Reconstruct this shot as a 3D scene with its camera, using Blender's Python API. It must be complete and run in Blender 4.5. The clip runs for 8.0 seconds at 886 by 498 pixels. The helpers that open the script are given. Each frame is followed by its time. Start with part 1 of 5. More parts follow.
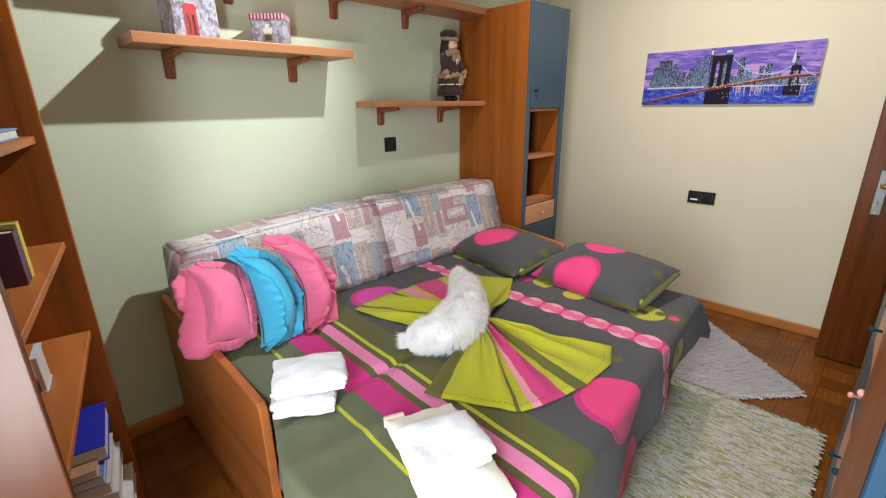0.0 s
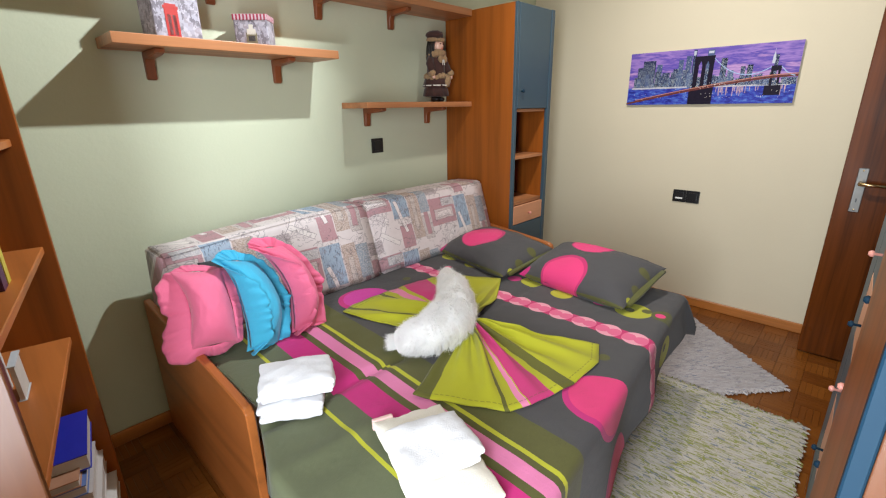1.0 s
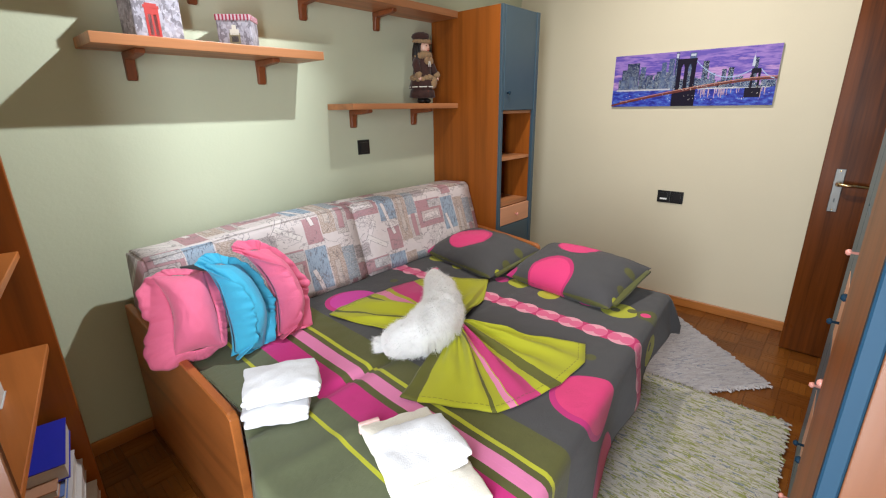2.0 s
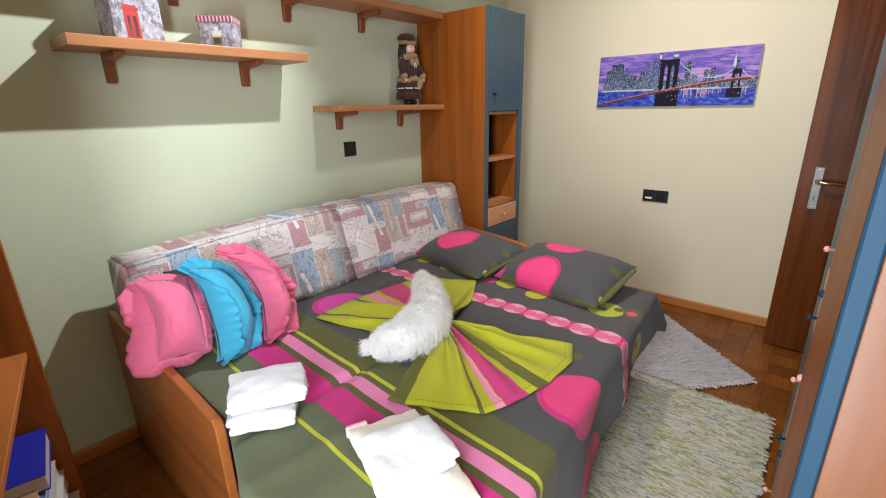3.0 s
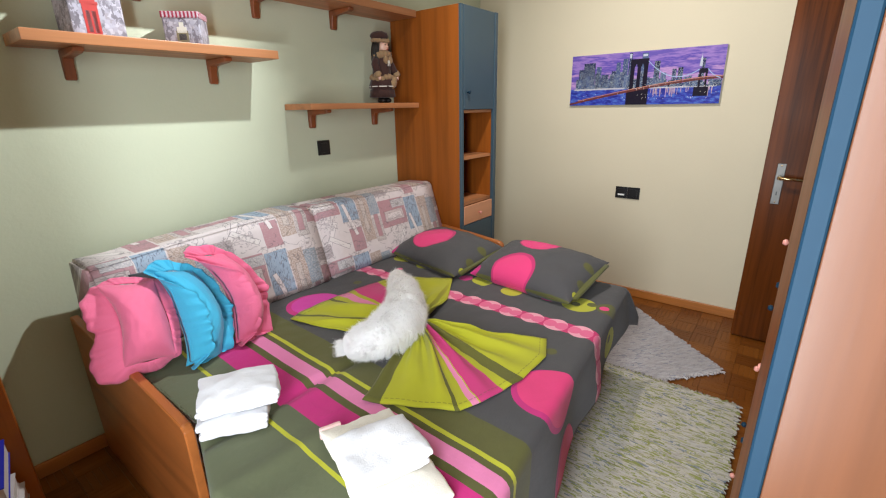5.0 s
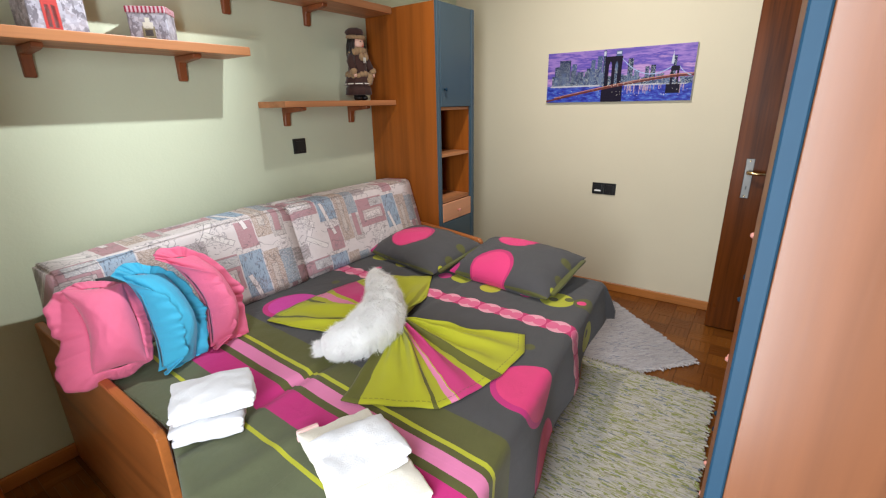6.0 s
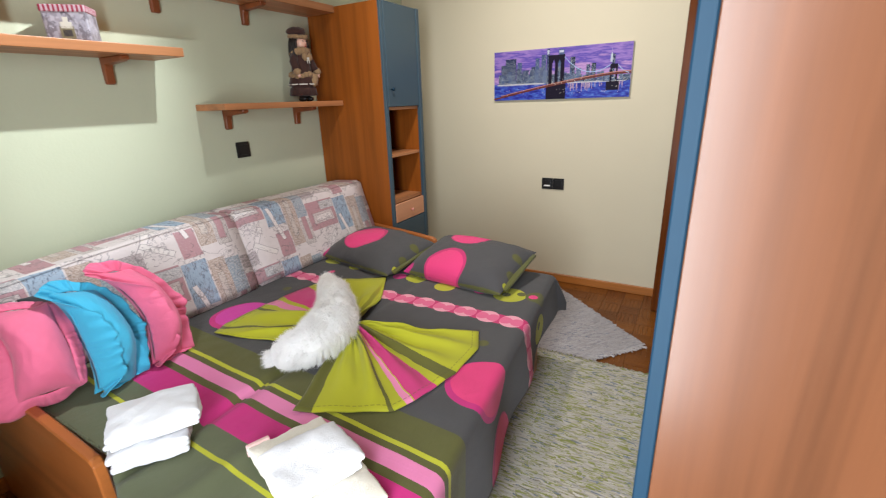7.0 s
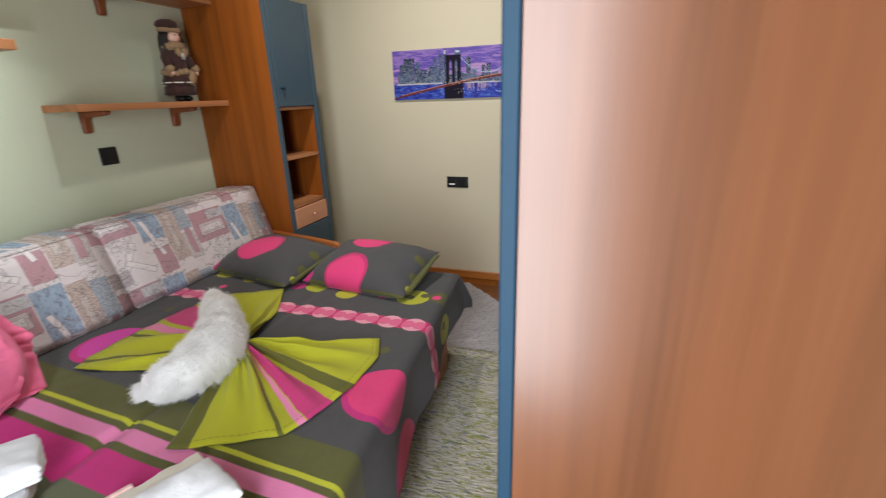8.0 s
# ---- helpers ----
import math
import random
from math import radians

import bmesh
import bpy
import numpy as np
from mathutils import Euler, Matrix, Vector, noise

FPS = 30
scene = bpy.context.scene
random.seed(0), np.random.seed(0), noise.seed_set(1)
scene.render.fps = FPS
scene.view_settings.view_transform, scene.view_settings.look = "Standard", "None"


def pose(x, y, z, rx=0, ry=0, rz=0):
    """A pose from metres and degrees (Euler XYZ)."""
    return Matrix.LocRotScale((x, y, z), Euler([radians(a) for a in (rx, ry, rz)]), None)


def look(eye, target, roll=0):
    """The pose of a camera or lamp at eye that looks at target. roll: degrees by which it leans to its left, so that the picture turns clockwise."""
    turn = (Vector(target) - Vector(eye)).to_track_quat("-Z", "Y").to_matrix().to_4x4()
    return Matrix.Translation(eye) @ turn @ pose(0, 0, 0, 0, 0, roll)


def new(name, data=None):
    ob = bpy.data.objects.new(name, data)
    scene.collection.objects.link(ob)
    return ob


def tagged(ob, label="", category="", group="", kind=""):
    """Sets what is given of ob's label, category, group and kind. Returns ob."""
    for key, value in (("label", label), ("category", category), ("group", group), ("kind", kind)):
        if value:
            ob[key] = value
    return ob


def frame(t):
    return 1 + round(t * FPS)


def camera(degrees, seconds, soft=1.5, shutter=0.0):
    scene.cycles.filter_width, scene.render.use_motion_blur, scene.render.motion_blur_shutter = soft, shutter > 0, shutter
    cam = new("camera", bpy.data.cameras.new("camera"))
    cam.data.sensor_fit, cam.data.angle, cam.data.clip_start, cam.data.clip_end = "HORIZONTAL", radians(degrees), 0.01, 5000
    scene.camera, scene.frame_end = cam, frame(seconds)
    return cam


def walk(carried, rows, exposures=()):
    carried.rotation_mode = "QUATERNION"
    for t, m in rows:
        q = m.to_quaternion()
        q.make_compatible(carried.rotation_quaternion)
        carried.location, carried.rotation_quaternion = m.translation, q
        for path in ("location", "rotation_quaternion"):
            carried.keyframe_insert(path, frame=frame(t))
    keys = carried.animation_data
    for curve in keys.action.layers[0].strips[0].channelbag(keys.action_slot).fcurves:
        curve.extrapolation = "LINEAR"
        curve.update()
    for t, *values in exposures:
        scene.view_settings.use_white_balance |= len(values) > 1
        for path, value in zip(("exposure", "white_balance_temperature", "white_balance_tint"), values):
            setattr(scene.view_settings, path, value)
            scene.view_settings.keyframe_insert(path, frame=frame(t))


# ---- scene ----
cam = camera(90.0, 8.0, soft=1.15, shutter=0.4)
METRES, EYE, TILT, LEAN, TURN = 8.0, 1.5, 0.0, 0.0, 0.0
PATH = [
    (0, (-3.333, -2.128, 1.387), (-1.99, -0.78, 0.77), -0.7),
    (0.5, (-3.329, -2.13, 1.387), (-1.97, -0.798, 0.771), -0.9),
    (1, (-3.327, -2.132, 1.386), (-1.95, -0.817, 0.772), -0.9),
    (1.5, (-3.324, -2.133, 1.385), (-1.929, -0.837, 0.774), -0.8),
    (3, (-3.312, -2.142, 1.387), (-1.868, -0.898, 0.782), -1.1),
    (3.5, (-3.308, -2.146, 1.386), (-1.85, -0.918, 0.78), -1.2),
    (4, (-3.305, -2.151, 1.386), (-1.832, -0.942, 0.778), -1.2),
    (4.5, (-3.303, -2.155, 1.386), (-1.816, -0.964, 0.777), -1.1),
    (6, (-3.289, -2.168, 1.386), (-1.743, -1.064, 0.761), -1.2),
    (6.5, (-3.281, -2.178, 1.389), (-1.693, -1.139, 0.759), -1.4),
    (7, (-3.271, -2.197, 1.394), (-1.631, -1.246, 0.756), -2.0),
    (7.5, (-3.243, -2.222, 1.388), (-1.538, -1.396, 0.747), -2.4),
    (8, (-3.195, -2.266, 1.395), (-1.413, -1.635, 0.741), -2.0),
]
EXPOSURES = [(0.0, -0.10), (3.5, -0.12), (6.5, -0.14), (7.5, -0.26), (8.0, -0.42)]
walk(cam, [(t, look(eye, target, roll)) for t, eye, target, roll in PATH], EXPOSURES)

# ---- light ----
world = bpy.data.worlds.new("world")
scene.world = world
world.use_nodes = True
_bg = world.node_tree.nodes["Background"]
_sky = world.node_tree.nodes.new("ShaderNodeTexSky")
_sky.sky_type, _sky.sun_disc = "NISHITA", False
_sky.sun_elevation, _sky.sun_rotation = radians(40), radians(80)
world.node_tree.links.new(_sky.outputs[0], _bg.inputs[0])
_bg.inputs[1].default_value = 0.1

LAMP = (-1.82, -1.12, 2.66)
_pl = bpy.data.lights.new("lamp_light", "SPOT")
_pl.energy, _pl.color, _pl.shadow_soft_size, _pl.spot_size, _pl.spot_blend = 248, (0.88, 0.95, 1.0), 0.022, radians(82), 1.0
new("lamp_light", _pl).matrix_world = look(LAMP, (-3.18, 0.0, 1.20))
SPOT = (-1.66, -1.20, 2.70)
_sp = bpy.data.lights.new("spot_light", "SPOT")
_sp.energy, _sp.color, _sp.shadow_soft_size, _sp.spot_size, _sp.spot_blend = 165, (1.0, 0.96, 0.93), 0.05, radians(136), 1.0
new("spot_light", _sp).matrix_world = look(SPOT, (-0.35, -1.75, 0.65))
_al = bpy.data.lights.new("window_light", "AREA")
_al.shape, _al.size, _al.size_y, _al.energy, _al.color = "RECTANGLE", 0.40, 1.75, 76, (0.86, 0.93, 1.0)
new("window_light", _al).matrix_world = look((-3.735, -2.05, 1.25), (-2.0, -2.05, 1.20))


# ---- materials ----
class Nodes:
    """Short hand for node arithmetic."""

    def __init__(self, name):
        self.m = bpy.data.materials.new(name)
        self.m.use_nodes = True
        self.t = self.m.node_tree
        self.b = self.t.nodes["Principled BSDF"]

    def node(self, kind, operation="", data_type="", distance="", voronoi_dimensions=""):
        n = self.t.nodes.new(kind)
        if operation:
            n.operation = operation
        if data_type:
            n.data_type = data_type
        if voronoi_dimensions:
            n.voronoi_dimensions = voronoi_dimensions
        if distance:
            n.distance = distance
        return n

    def link(self, a, b):
        if isinstance(a, (int, float)):
            b.default_value = a
        elif isinstance(a, tuple):
            b.default_value = a if len(a) == len(b.default_value) else (*a, 1.0)
        else:
            self.t.links.new(a, b)

    def math(self, op, a, b=0.0, c=0.0):
        n = self.node("ShaderNodeMath", operation=op)
        for i, v in enumerate((a, b, c)):
            self.link(v, n.inputs[i])
        return n.outputs[0]

    def mix(self, f, a, b):
        n = self.node("ShaderNodeMix", data_type="RGBA")
        self.link(f, n.inputs[0])
        self.link(a, n.inputs[6])
        self.link(b, n.inputs[7])
        return n.outputs[2]

    def coords(self, kind="Object"):
        return self.node("ShaderNodeTexCoord").outputs[kind]

    def place(self, vec, scale=(1, 1, 1), rot=(0, 0, 0), loc=(0, 0, 0)):
        n = self.node("ShaderNodeMapping")
        self.link(vec, n.inputs[0])
        n.inputs[1].default_value, n.inputs[2].default_value, n.inputs[3].default_value = loc, rot, scale
        return n.outputs[0]

    def noise(self, vec, scale, detail=3.0, rough=0.5):
        n = self.node("ShaderNodeTexNoise")
        self.link(vec, n.inputs["Vector"])
        n.inputs["Scale"].default_value, n.inputs["Detail"].default_value, n.inputs["Roughness"].default_value = scale, detail, rough
        return n.outputs[0]

    def ramp(self, f, stops, constant=False):
        n = self.node("ShaderNodeValToRGB")
        self.link(f, n.inputs[0])
        if constant:
            n.color_ramp.interpolation = "CONSTANT"
        e = n.color_ramp.elements
        while len(e) < len(stops):
            e.new(0.5)
        for el, (p, c) in zip(e, stops):
            el.position, el.color = p, (*c, 1)
        return n.outputs[0]

    def xy(self, vec):
        n = self.node("ShaderNodeSeparateXYZ")
        self.link(vec, n.inputs[0])
        return n.outputs

    def band(self, x, lo, hi):
        return self.math("MULTIPLY", self.math("GREATER_THAN", x, lo), self.math("LESS_THAN", x, hi))

    def disc(self, x, y, cx, cy, r, sx=1.0, sy=1.0):
        a = self.math("MULTIPLY", self.math("SUBTRACT", x, cx), 1 / sx)
        b = self.math("MULTIPLY", self.math("SUBTRACT", y, cy), 1 / sy)
        d = self.math("ADD", self.math("MULTIPLY", a, a), self.math("MULTIPLY", b, b))
        return self.math("LESS_THAN", d, r * r)

    def done(self, color, rough=0.5, bump=None, depth=0.1, dist=0.002, metal=0.0, spec=None, sheen=0.0):
        self.link(color, self.b.inputs["Base Color"])
        self.link(rough, self.b.inputs["Roughness"])
        self.b.inputs["Metallic"].default_value = metal
        if spec is not None:
            self.b.inputs["Specular IOR Level"].default_value = spec
        if sheen:
            self.b.inputs["Sheen Weight"].default_value = sheen
        if bump is not None:
            n = self.node("ShaderNodeBump")
            n.inputs["Strength"].default_value, n.inputs["Distance"].default_value = depth, dist
            self.link(bump, n.inputs["Height"])
            self.t.links.new(n.outputs[0], self.b.inputs["Normal"])
        return self.m


def tint(c, k):
    return tuple(min(1, v * k) for v in c)


def mat_plain(name, c, rough=0.5, metal=0.0, var=0.12, scale=30, spec=None):
    n = Nodes(name)
    v = n.coords()
    f = n.noise(v, scale, 4)
    return n.done(n.mix(f, tint(c, 1 - var), tint(c, 1 + var)), rough, n.noise(v, scale * 8), 0.05, 0.001, metal, spec)


def mat_paint(name, c):
    n = Nodes(name)
    v = n.coords()
    big, fine = n.noise(v, 1.6, 4), n.noise(v, 90, 3, 0.6)
    col = n.mix(big, tint(c, 0.94), tint(c, 1.05))
    col = n.mix(n.math("MULTIPLY", fine, 0.25), col, tint(c, 0.88))
    h = n.math("ADD", n.noise(v, 14, 3), n.math("MULTIPLY", fine, 0.5))
    return n.done(col, 0.62, h, 0.25, 0.004, spec=0.35)


def mat_wood(name, c, axis="z", rough=0.36, streak=0.5, scale=1.0):
    """Veneer with grain along one axis."""
    n = Nodes(name)
    v = n.coords()
    long, wide = 0.5 * scale, 14 * scale
    s = {"x": (long, wide, wide), "y": (wide, long, wide), "z": (wide, wide, long)}[axis]
    fine = {"x": (6, 160, 160), "y": (160, 6, 160), "z": (160, 160, 6)}[axis]
    g = n.noise(n.place(v, s), 1.0, 4, 0.6)
    f = n.noise(n.place(v, fine), 1.0, 3, 0.6)
    col = n.ramp(g, [(0.25, tint(c, 1 - streak)), (0.5, c), (0.75, tint(c, 1 + streak * 0.5))])
    col = n.mix(n.math("MULTIPLY", f, 0.35), col, tint(c, 0.62))
    r = n.math("ADD", rough, n.math("MULTIPLY", n.noise(v, 5, 3), 0.12))
    return n.done(col, r, f, 0.08, 0.001)


def mat_cloth(name, c, var=0.1, rough=0.85, weave=900):
    n = Nodes(name)
    v = n.coords()
    w = n.noise(v, weave, 2)
    col = n.mix(n.noise(v, 12, 4), tint(c, 1 - var), tint(c, 1 + var))
    creases = n.math("ABSOLUTE", n.math("SUBTRACT", n.noise(n.place(v, (1, 1, 0.45)), 22, 3, 0.5), 0.5))
    h = n.math("ADD", n.math("ADD", n.math("MULTIPLY", w, 0.3), n.noise(v, 40, 4)), n.math("MULTIPLY", creases, -2.5))
    return n.done(col, rough, h, 0.45, 0.003, spec=0.25, sheen=0.15)


def mat_terry(name, c):
    n = Nodes(name)
    v = n.coords()
    loops = n.noise(v, 260, 3, 0.7)
    col = n.mix(loops, tint(c, 0.94), tint(c, 1.04))
    col = n.mix(n.math("MULTIPLY", n.noise(v, 25, 3), 0.3), col, tint(c, 0.95))
    return n.done(col, 0.95, n.math("ADD", loops, n.noise(v, 70, 3)), 0.35, 0.004, spec=0.1, sheen=0.3)


def mat_fur():
    """Hair lets light through it."""
    n = Nodes("white_fur")
    n.done(n.mix(n.noise(n.coords(), 18, 3), (0.94, 0.93, 0.92), (0.98, 0.98, 0.98)), 0.7, spec=0.2)
    tr, add = n.node("ShaderNodeBsdfTranslucent"), n.node("ShaderNodeMixShader")
    tr.inputs[0].default_value = (0.97, 0.96, 0.95, 1)
    add.inputs[0].default_value = 0.45
    n.t.links.new(n.b.outputs[0], add.inputs[1])
    n.t.links.new(tr.outputs[0], add.inputs[2])
    n.t.links.new(add.outputs[0], n.t.nodes["Material Output"].inputs[0])
    return n.m


GREY, OLIVE, LIME = (0.050, 0.047, 0.049), (0.082, 0.080, 0.010), (0.40, 0.40, 0.010)
MAG, LPINK, PINK = (0.52, 0.008, 0.17), (0.72, 0.20, 0.40), (0.70, 0.030, 0.17)
# olive lightened for the foot end: the cloth's sheen put into the colour
FOOT_SHEEN = (0.098, 0.112, 0.052)


def mat_spread():
    """Printed cotton: stripes across the bed's foot, a chain of dots and loose discs."""
    n = Nodes("spread_print")
    x, y, _ = n.xy(n.coords("UV"))
    # the seat's fold shifts the stripes a little
    shift = n.math("MULTIPLY", n.math("GREATER_THAN", y, -1.10), -0.012)
    u = n.math("SUBTRACT", n.math("ADD", x, n.math("MULTIPLY", n.math("ADD", y, 1.1), -0.05)), shift)
    col = n.mix(n.math("LESS_THAN", u, -2.435), GREY, OLIVE)
    for lo, hi, c in ((-2.545, -2.530, (0.46, 0.46, 0.015)), (-2.614, -2.566, LPINK), (-2.738, -2.640, MAG),
                      (-2.816, -2.804, (0.46, 0.46, 0.015))):
        col = n.mix(n.band(u, lo, hi), col, c)
    # sheen painted over the olive at the foot end
    col = n.mix(n.math("LESS_THAN", u, -2.816), col, FOOT_SHEEN)
    col = n.mix(n.band(u, -2.804, -2.738), col, FOOT_SHEEN)
    # big discs
    for cx, cy, r, c in ((-2.225, -1.725, 0.112, PINK), (-2.25, -0.62, 0.11, (0.60, 0.03, 0.32)), (-2.18, -2.02, 0.12, PINK)):
        col = n.mix(n.disc(x, y, cx - 0.012, cy, r + 0.012), col, MAG)
        col = n.mix(n.disc(x, y, cx, cy, r), col, c)
    # chain of dots
    col = n.mix(n.band(x, -1.862, -1.790), col, (0.52, 0.01, 0.12))
    w = n.math("SUBTRACT", n.math("FLOORED_MODULO", y, 0.1), 0.05)
    dot = n.disc(x, w, -1.826, 0, 0.047)
    col = n.mix(dot, col, (0.76, 0.32, 0.40))
    for o in (-0.024, 0.024):
        col = n.mix(n.math("MULTIPLY", dot, n.disc(x, w, -1.826, o, 0.027)), col, (0.68, 0.11, 0.24))
    # loose discs by the pillows
    for cx, cy, r, c in ((-1.57, -0.52, 0.062, LIME), (-1.55, -0.53, 0.017, OLIVE), (-1.58, -0.56, 0.017, OLIVE), (-1.60, -0.70, 0.05, LIME),
                         (-1.56, -0.76, 0.035, OLIVE), (-1.62, -0.98, 0.035, MAG), (-1.60, -1.07, 0.055, LIME), (-1.64, -1.25, 0.05, LIME),
                         (-1.60, -1.42, 0.04, MAG), (-1.60, -1.555, 0.072, LIME), (-1.57, -1.60, 0.02, OLIVE), (-1.60, -1.54, 0.02, OLIVE),
                         (-1.57, -1.67, 0.05, OLIVE), (-1.575, -1.655, 0.02, PINK), (-1.60, -1.82, 0.07, LIME), (-1.61, -1.80, 0.02, OLIVE),
                         (-1.60, -1.93, 0.022, PINK), (-2.02, -1.62, 0.02, OLIVE), (-1.98, -0.58, 0.02, OLIVE), (-1.72, -0.62, 0.018, PINK)):
        col = n.mix(n.disc(x, y, cx, cy, r), col, c)
    v = n.coords()
    wv = n.noise(v, 700, 2)
    col = n.mix(n.math("MULTIPLY", wv, 0.12), col, (0.25, 0.25, 0.25))
    crumple = n.math("ABSOLUTE", n.math("SUBTRACT", n.noise(n.place(v, (1, 1.6, 1), (0, 0, 0.5)), 5.5, 4, 0.55), 0.5))
    h = n.math("ADD", n.math("MULTIPLY", wv, 0.15), n.math("ADD", n.noise(v, 9, 4), n.math("MULTIPLY", crumple, -2.2)))
    for q, a in ((x, -2.08), (x, -2.62), (y, -1.40), (y, -0.75)):
        h = n.math("ADD", h, n.math("MULTIPLY", n.band(q, a, a + 0.005), 0.35))
    return n.done(col, 0.8, h, 0.5, 0.005, spec=0.3, sheen=0.1)


def mat_pillow(name, discs):
    """The same print on a pillow case; local coordinates."""
    n = Nodes(name)
    x, y, _ = n.xy(n.coords("UV"))
    col = n.mix(n.math("LESS_THAN", x, -0.182), GREY, OLIVE)
    for cx, cy, r in discs:
        col = n.mix(n.disc(x, y, cx - 0.02, cy, r + 0.012), col, (0.50, 0.01, 0.12))
        col = n.mix(n.disc(x, y, cx - 0.028, cy, r), col, PINK)
    for cx, cy, r, c in ((-0.165, 0.25, 0.028, MAG), (-0.20, -0.02, 0.012, LIME), (0.05, -0.24, 0.022, OLIVE), (-0.06, -0.27, 0.026, OLIVE),
                         (-0.13, -0.28, 0.022, LIME), (-0.02, 0.29, 0.035, OLIVE), (0.10, 0.27, 0.03, LIME)):
        col = n.mix(n.disc(x, y, cx, cy, r), col, c)
    v = n.coords()
    wv = n.noise(v, 700, 2)
    col = n.mix(n.math("MULTIPLY", wv, 0.12), col, (0.25, 0.25, 0.25))
    return n.done(col, 0.8, n.math("ADD", n.noise(v, 14, 4), n.math("MULTIPLY", wv, 0.2)), 0.75, 0.008, spec=0.3, sheen=0.1)


def mat_bow(name, stripes):
    """Lime cloth with radial stripes; UV x runs round the fan."""
    n = Nodes(name)
    x, y, _ = n.xy(n.coords("UV"))
    v = n.coords()
    x = n.math("ADD", x, n.math("MULTIPLY", n.math("SUBTRACT", n.noise(v, 13, 2), 0.5), 0.022))
    col = n.mix(n.noise(v, 7, 3), tint(LIME, 0.88), tint(LIME, 1.1))
    for lo, hi, c in stripes:
        col = n.mix(n.band(x, lo, hi), col, c)
    stitch = n.math("MULTIPLY", n.band(y, 0.948, 0.956), n.math("GREATER_THAN", n.math("FLOORED_MODULO", x, 0.022), 0.007))
    col = n.mix(n.math("MULTIPLY", stitch, 0.45), col, (0.05, 0.05, 0.01))
    col = n.mix(n.math("MULTIPLY", n.noise(v, 700, 2), 0.2), col, (0.3, 0.3, 0.08))
    return n.done(col, 0.75, n.noise(v, 30, 4), 0.2, 0.003, spec=0.3, sheen=0.1)


def mat_patchwork():
    """Upholstery print: muted blocks with plaques, pale slanting strips and scribbled hatching."""
    n = Nodes("patchwork_upholstery")
    v = n.coords()
    x, y, z = n.xy(v)
    q = n.math("SUBTRACT", n.math("ADD", z, n.math("MULTIPLY", y, 0.9)), 0.165)
    across = n.math("DIVIDE", n.math("ADD", x, 3.02), 0.47)
    run = n.math("MULTIPLY", n.math("FLOOR", across), 0.17)
    wig = n.math("MULTIPLY", n.math("SUBTRACT", n.noise(v, 9, 2), 0.5), 0.018)
    a = n.math("ADD", n.math("MULTIPLY", n.math("FRACT", across), 0.47), wig)
    b = n.math("ADD", n.math("FLOORED_MODULO", n.math("ADD", q, run), 0.46), n.math("MULTIPLY", wig, -0.8))
    comb = n.node("ShaderNodeCombineXYZ")
    n.link(x, comb.inputs[0])
    n.link(q, comb.inputs[1])
    p = comb.outputs[0]
    fine, mid = n.noise(p, 120, 4, 0.75), n.noise(p, 26, 4, 0.65)
    stroke = n.noise(n.place(p, (40, 190, 1), (0, 0, 0.6)), 1.0, 3, 0.6)
    leaf = n.noise(n.place(p, (150, 28, 1), (0, 0, -0.5)), 1.0, 3, 0.6)
    WHITE, ROSE, BLUE, TAN, INK = (0.68, 0.61, 0.60), (0.42, 0.24, 0.26), (0.30, 0.37, 0.46), (0.37, 0.28, 0.24), (0.15, 0.13, 0.135)
    col = n.mix(n.math("MULTIPLY", mid, 0.55), WHITE, (0.46, 0.38, 0.38))

    def block(a0, a1, b0, b1, c, edge=0.0022, turn=0.0):
        nonlocal col
        ca, cb, ha, hb = (a0 + a1) / 2, (b0 + b1) / 2, (a1 - a0) / 2, (b1 - b0) / 2
        da, db = n.math("SUBTRACT", a, ca), n.math("SUBTRACT", b, cb)
        if turn:
            co, si = math.cos(turn), math.sin(turn)
            da, db = (n.math("ADD", n.math("MULTIPLY", da, co), n.math("MULTIPLY", db, si)), n.math("SUBTRACT", n.math("MULTIPLY", db, co), n.math("MULTIPLY", da, si)))
        d = n.math("MAXIMUM", n.math("SUBTRACT", n.math("ABSOLUTE", da), ha), n.math("SUBTRACT", n.math("ABSOLUTE", db), hb))
        if edge:
            col = n.mix(n.math("MULTIPLY", n.math("LESS_THAN", d, edge), 0.65), col, INK)
        inside = n.math("LESS_THAN", d, 0.0)
        col = n.mix(inside, col, c)
        return inside

    def mark(inside, field, level, c, k):
        nonlocal col
        col = n.mix(n.math("MULTIPLY", n.math("MULTIPLY", inside, n.math("GREATER_THAN", field, level)), k), col, c)

    block(0.0, 0.20, 0.26, 0.45, ROSE, 0.0)
    mark(block(0.03, 0.18, 0.30, 0.37, (0.56, 0.47, 0.46)), stroke, 0.55, INK, 0.4)
    mark(block(0.05, 0.165, 0.315, 0.352, WHITE), fine, 0.56, INK, 0.6)
    mark(block(0.205, 0.315, 0.20, 0.44, BLUE, 0.0), leaf, 0.57, (0.10, 0.12, 0.16), 0.75)
    mark(block(0.32, 0.40, 0.04, 0.42, TAN, 0.0), fine, 0.50, (0.55, 0.45, 0.40), 0.8)
    mark(block(0.345, 0.372, 0.10, 0.34, (0.52, 0.44, 0.40)), stroke, 0.56, INK, 0.5)
    block(0.23, 0.315, 0.0, 0.15, ROSE, 0.0)
    mark(block(0.40, 0.468, 0.20, 0.40, (0.25, 0.285, 0.33), 0.0), fine, 0.5, (0.44, 0.44, 0.46), 0.7)
    mark(block(0.405, 0.465, 0.02, 0.18, (0.55, 0.48, 0.46)), fine, 0.52, INK, 0.5)
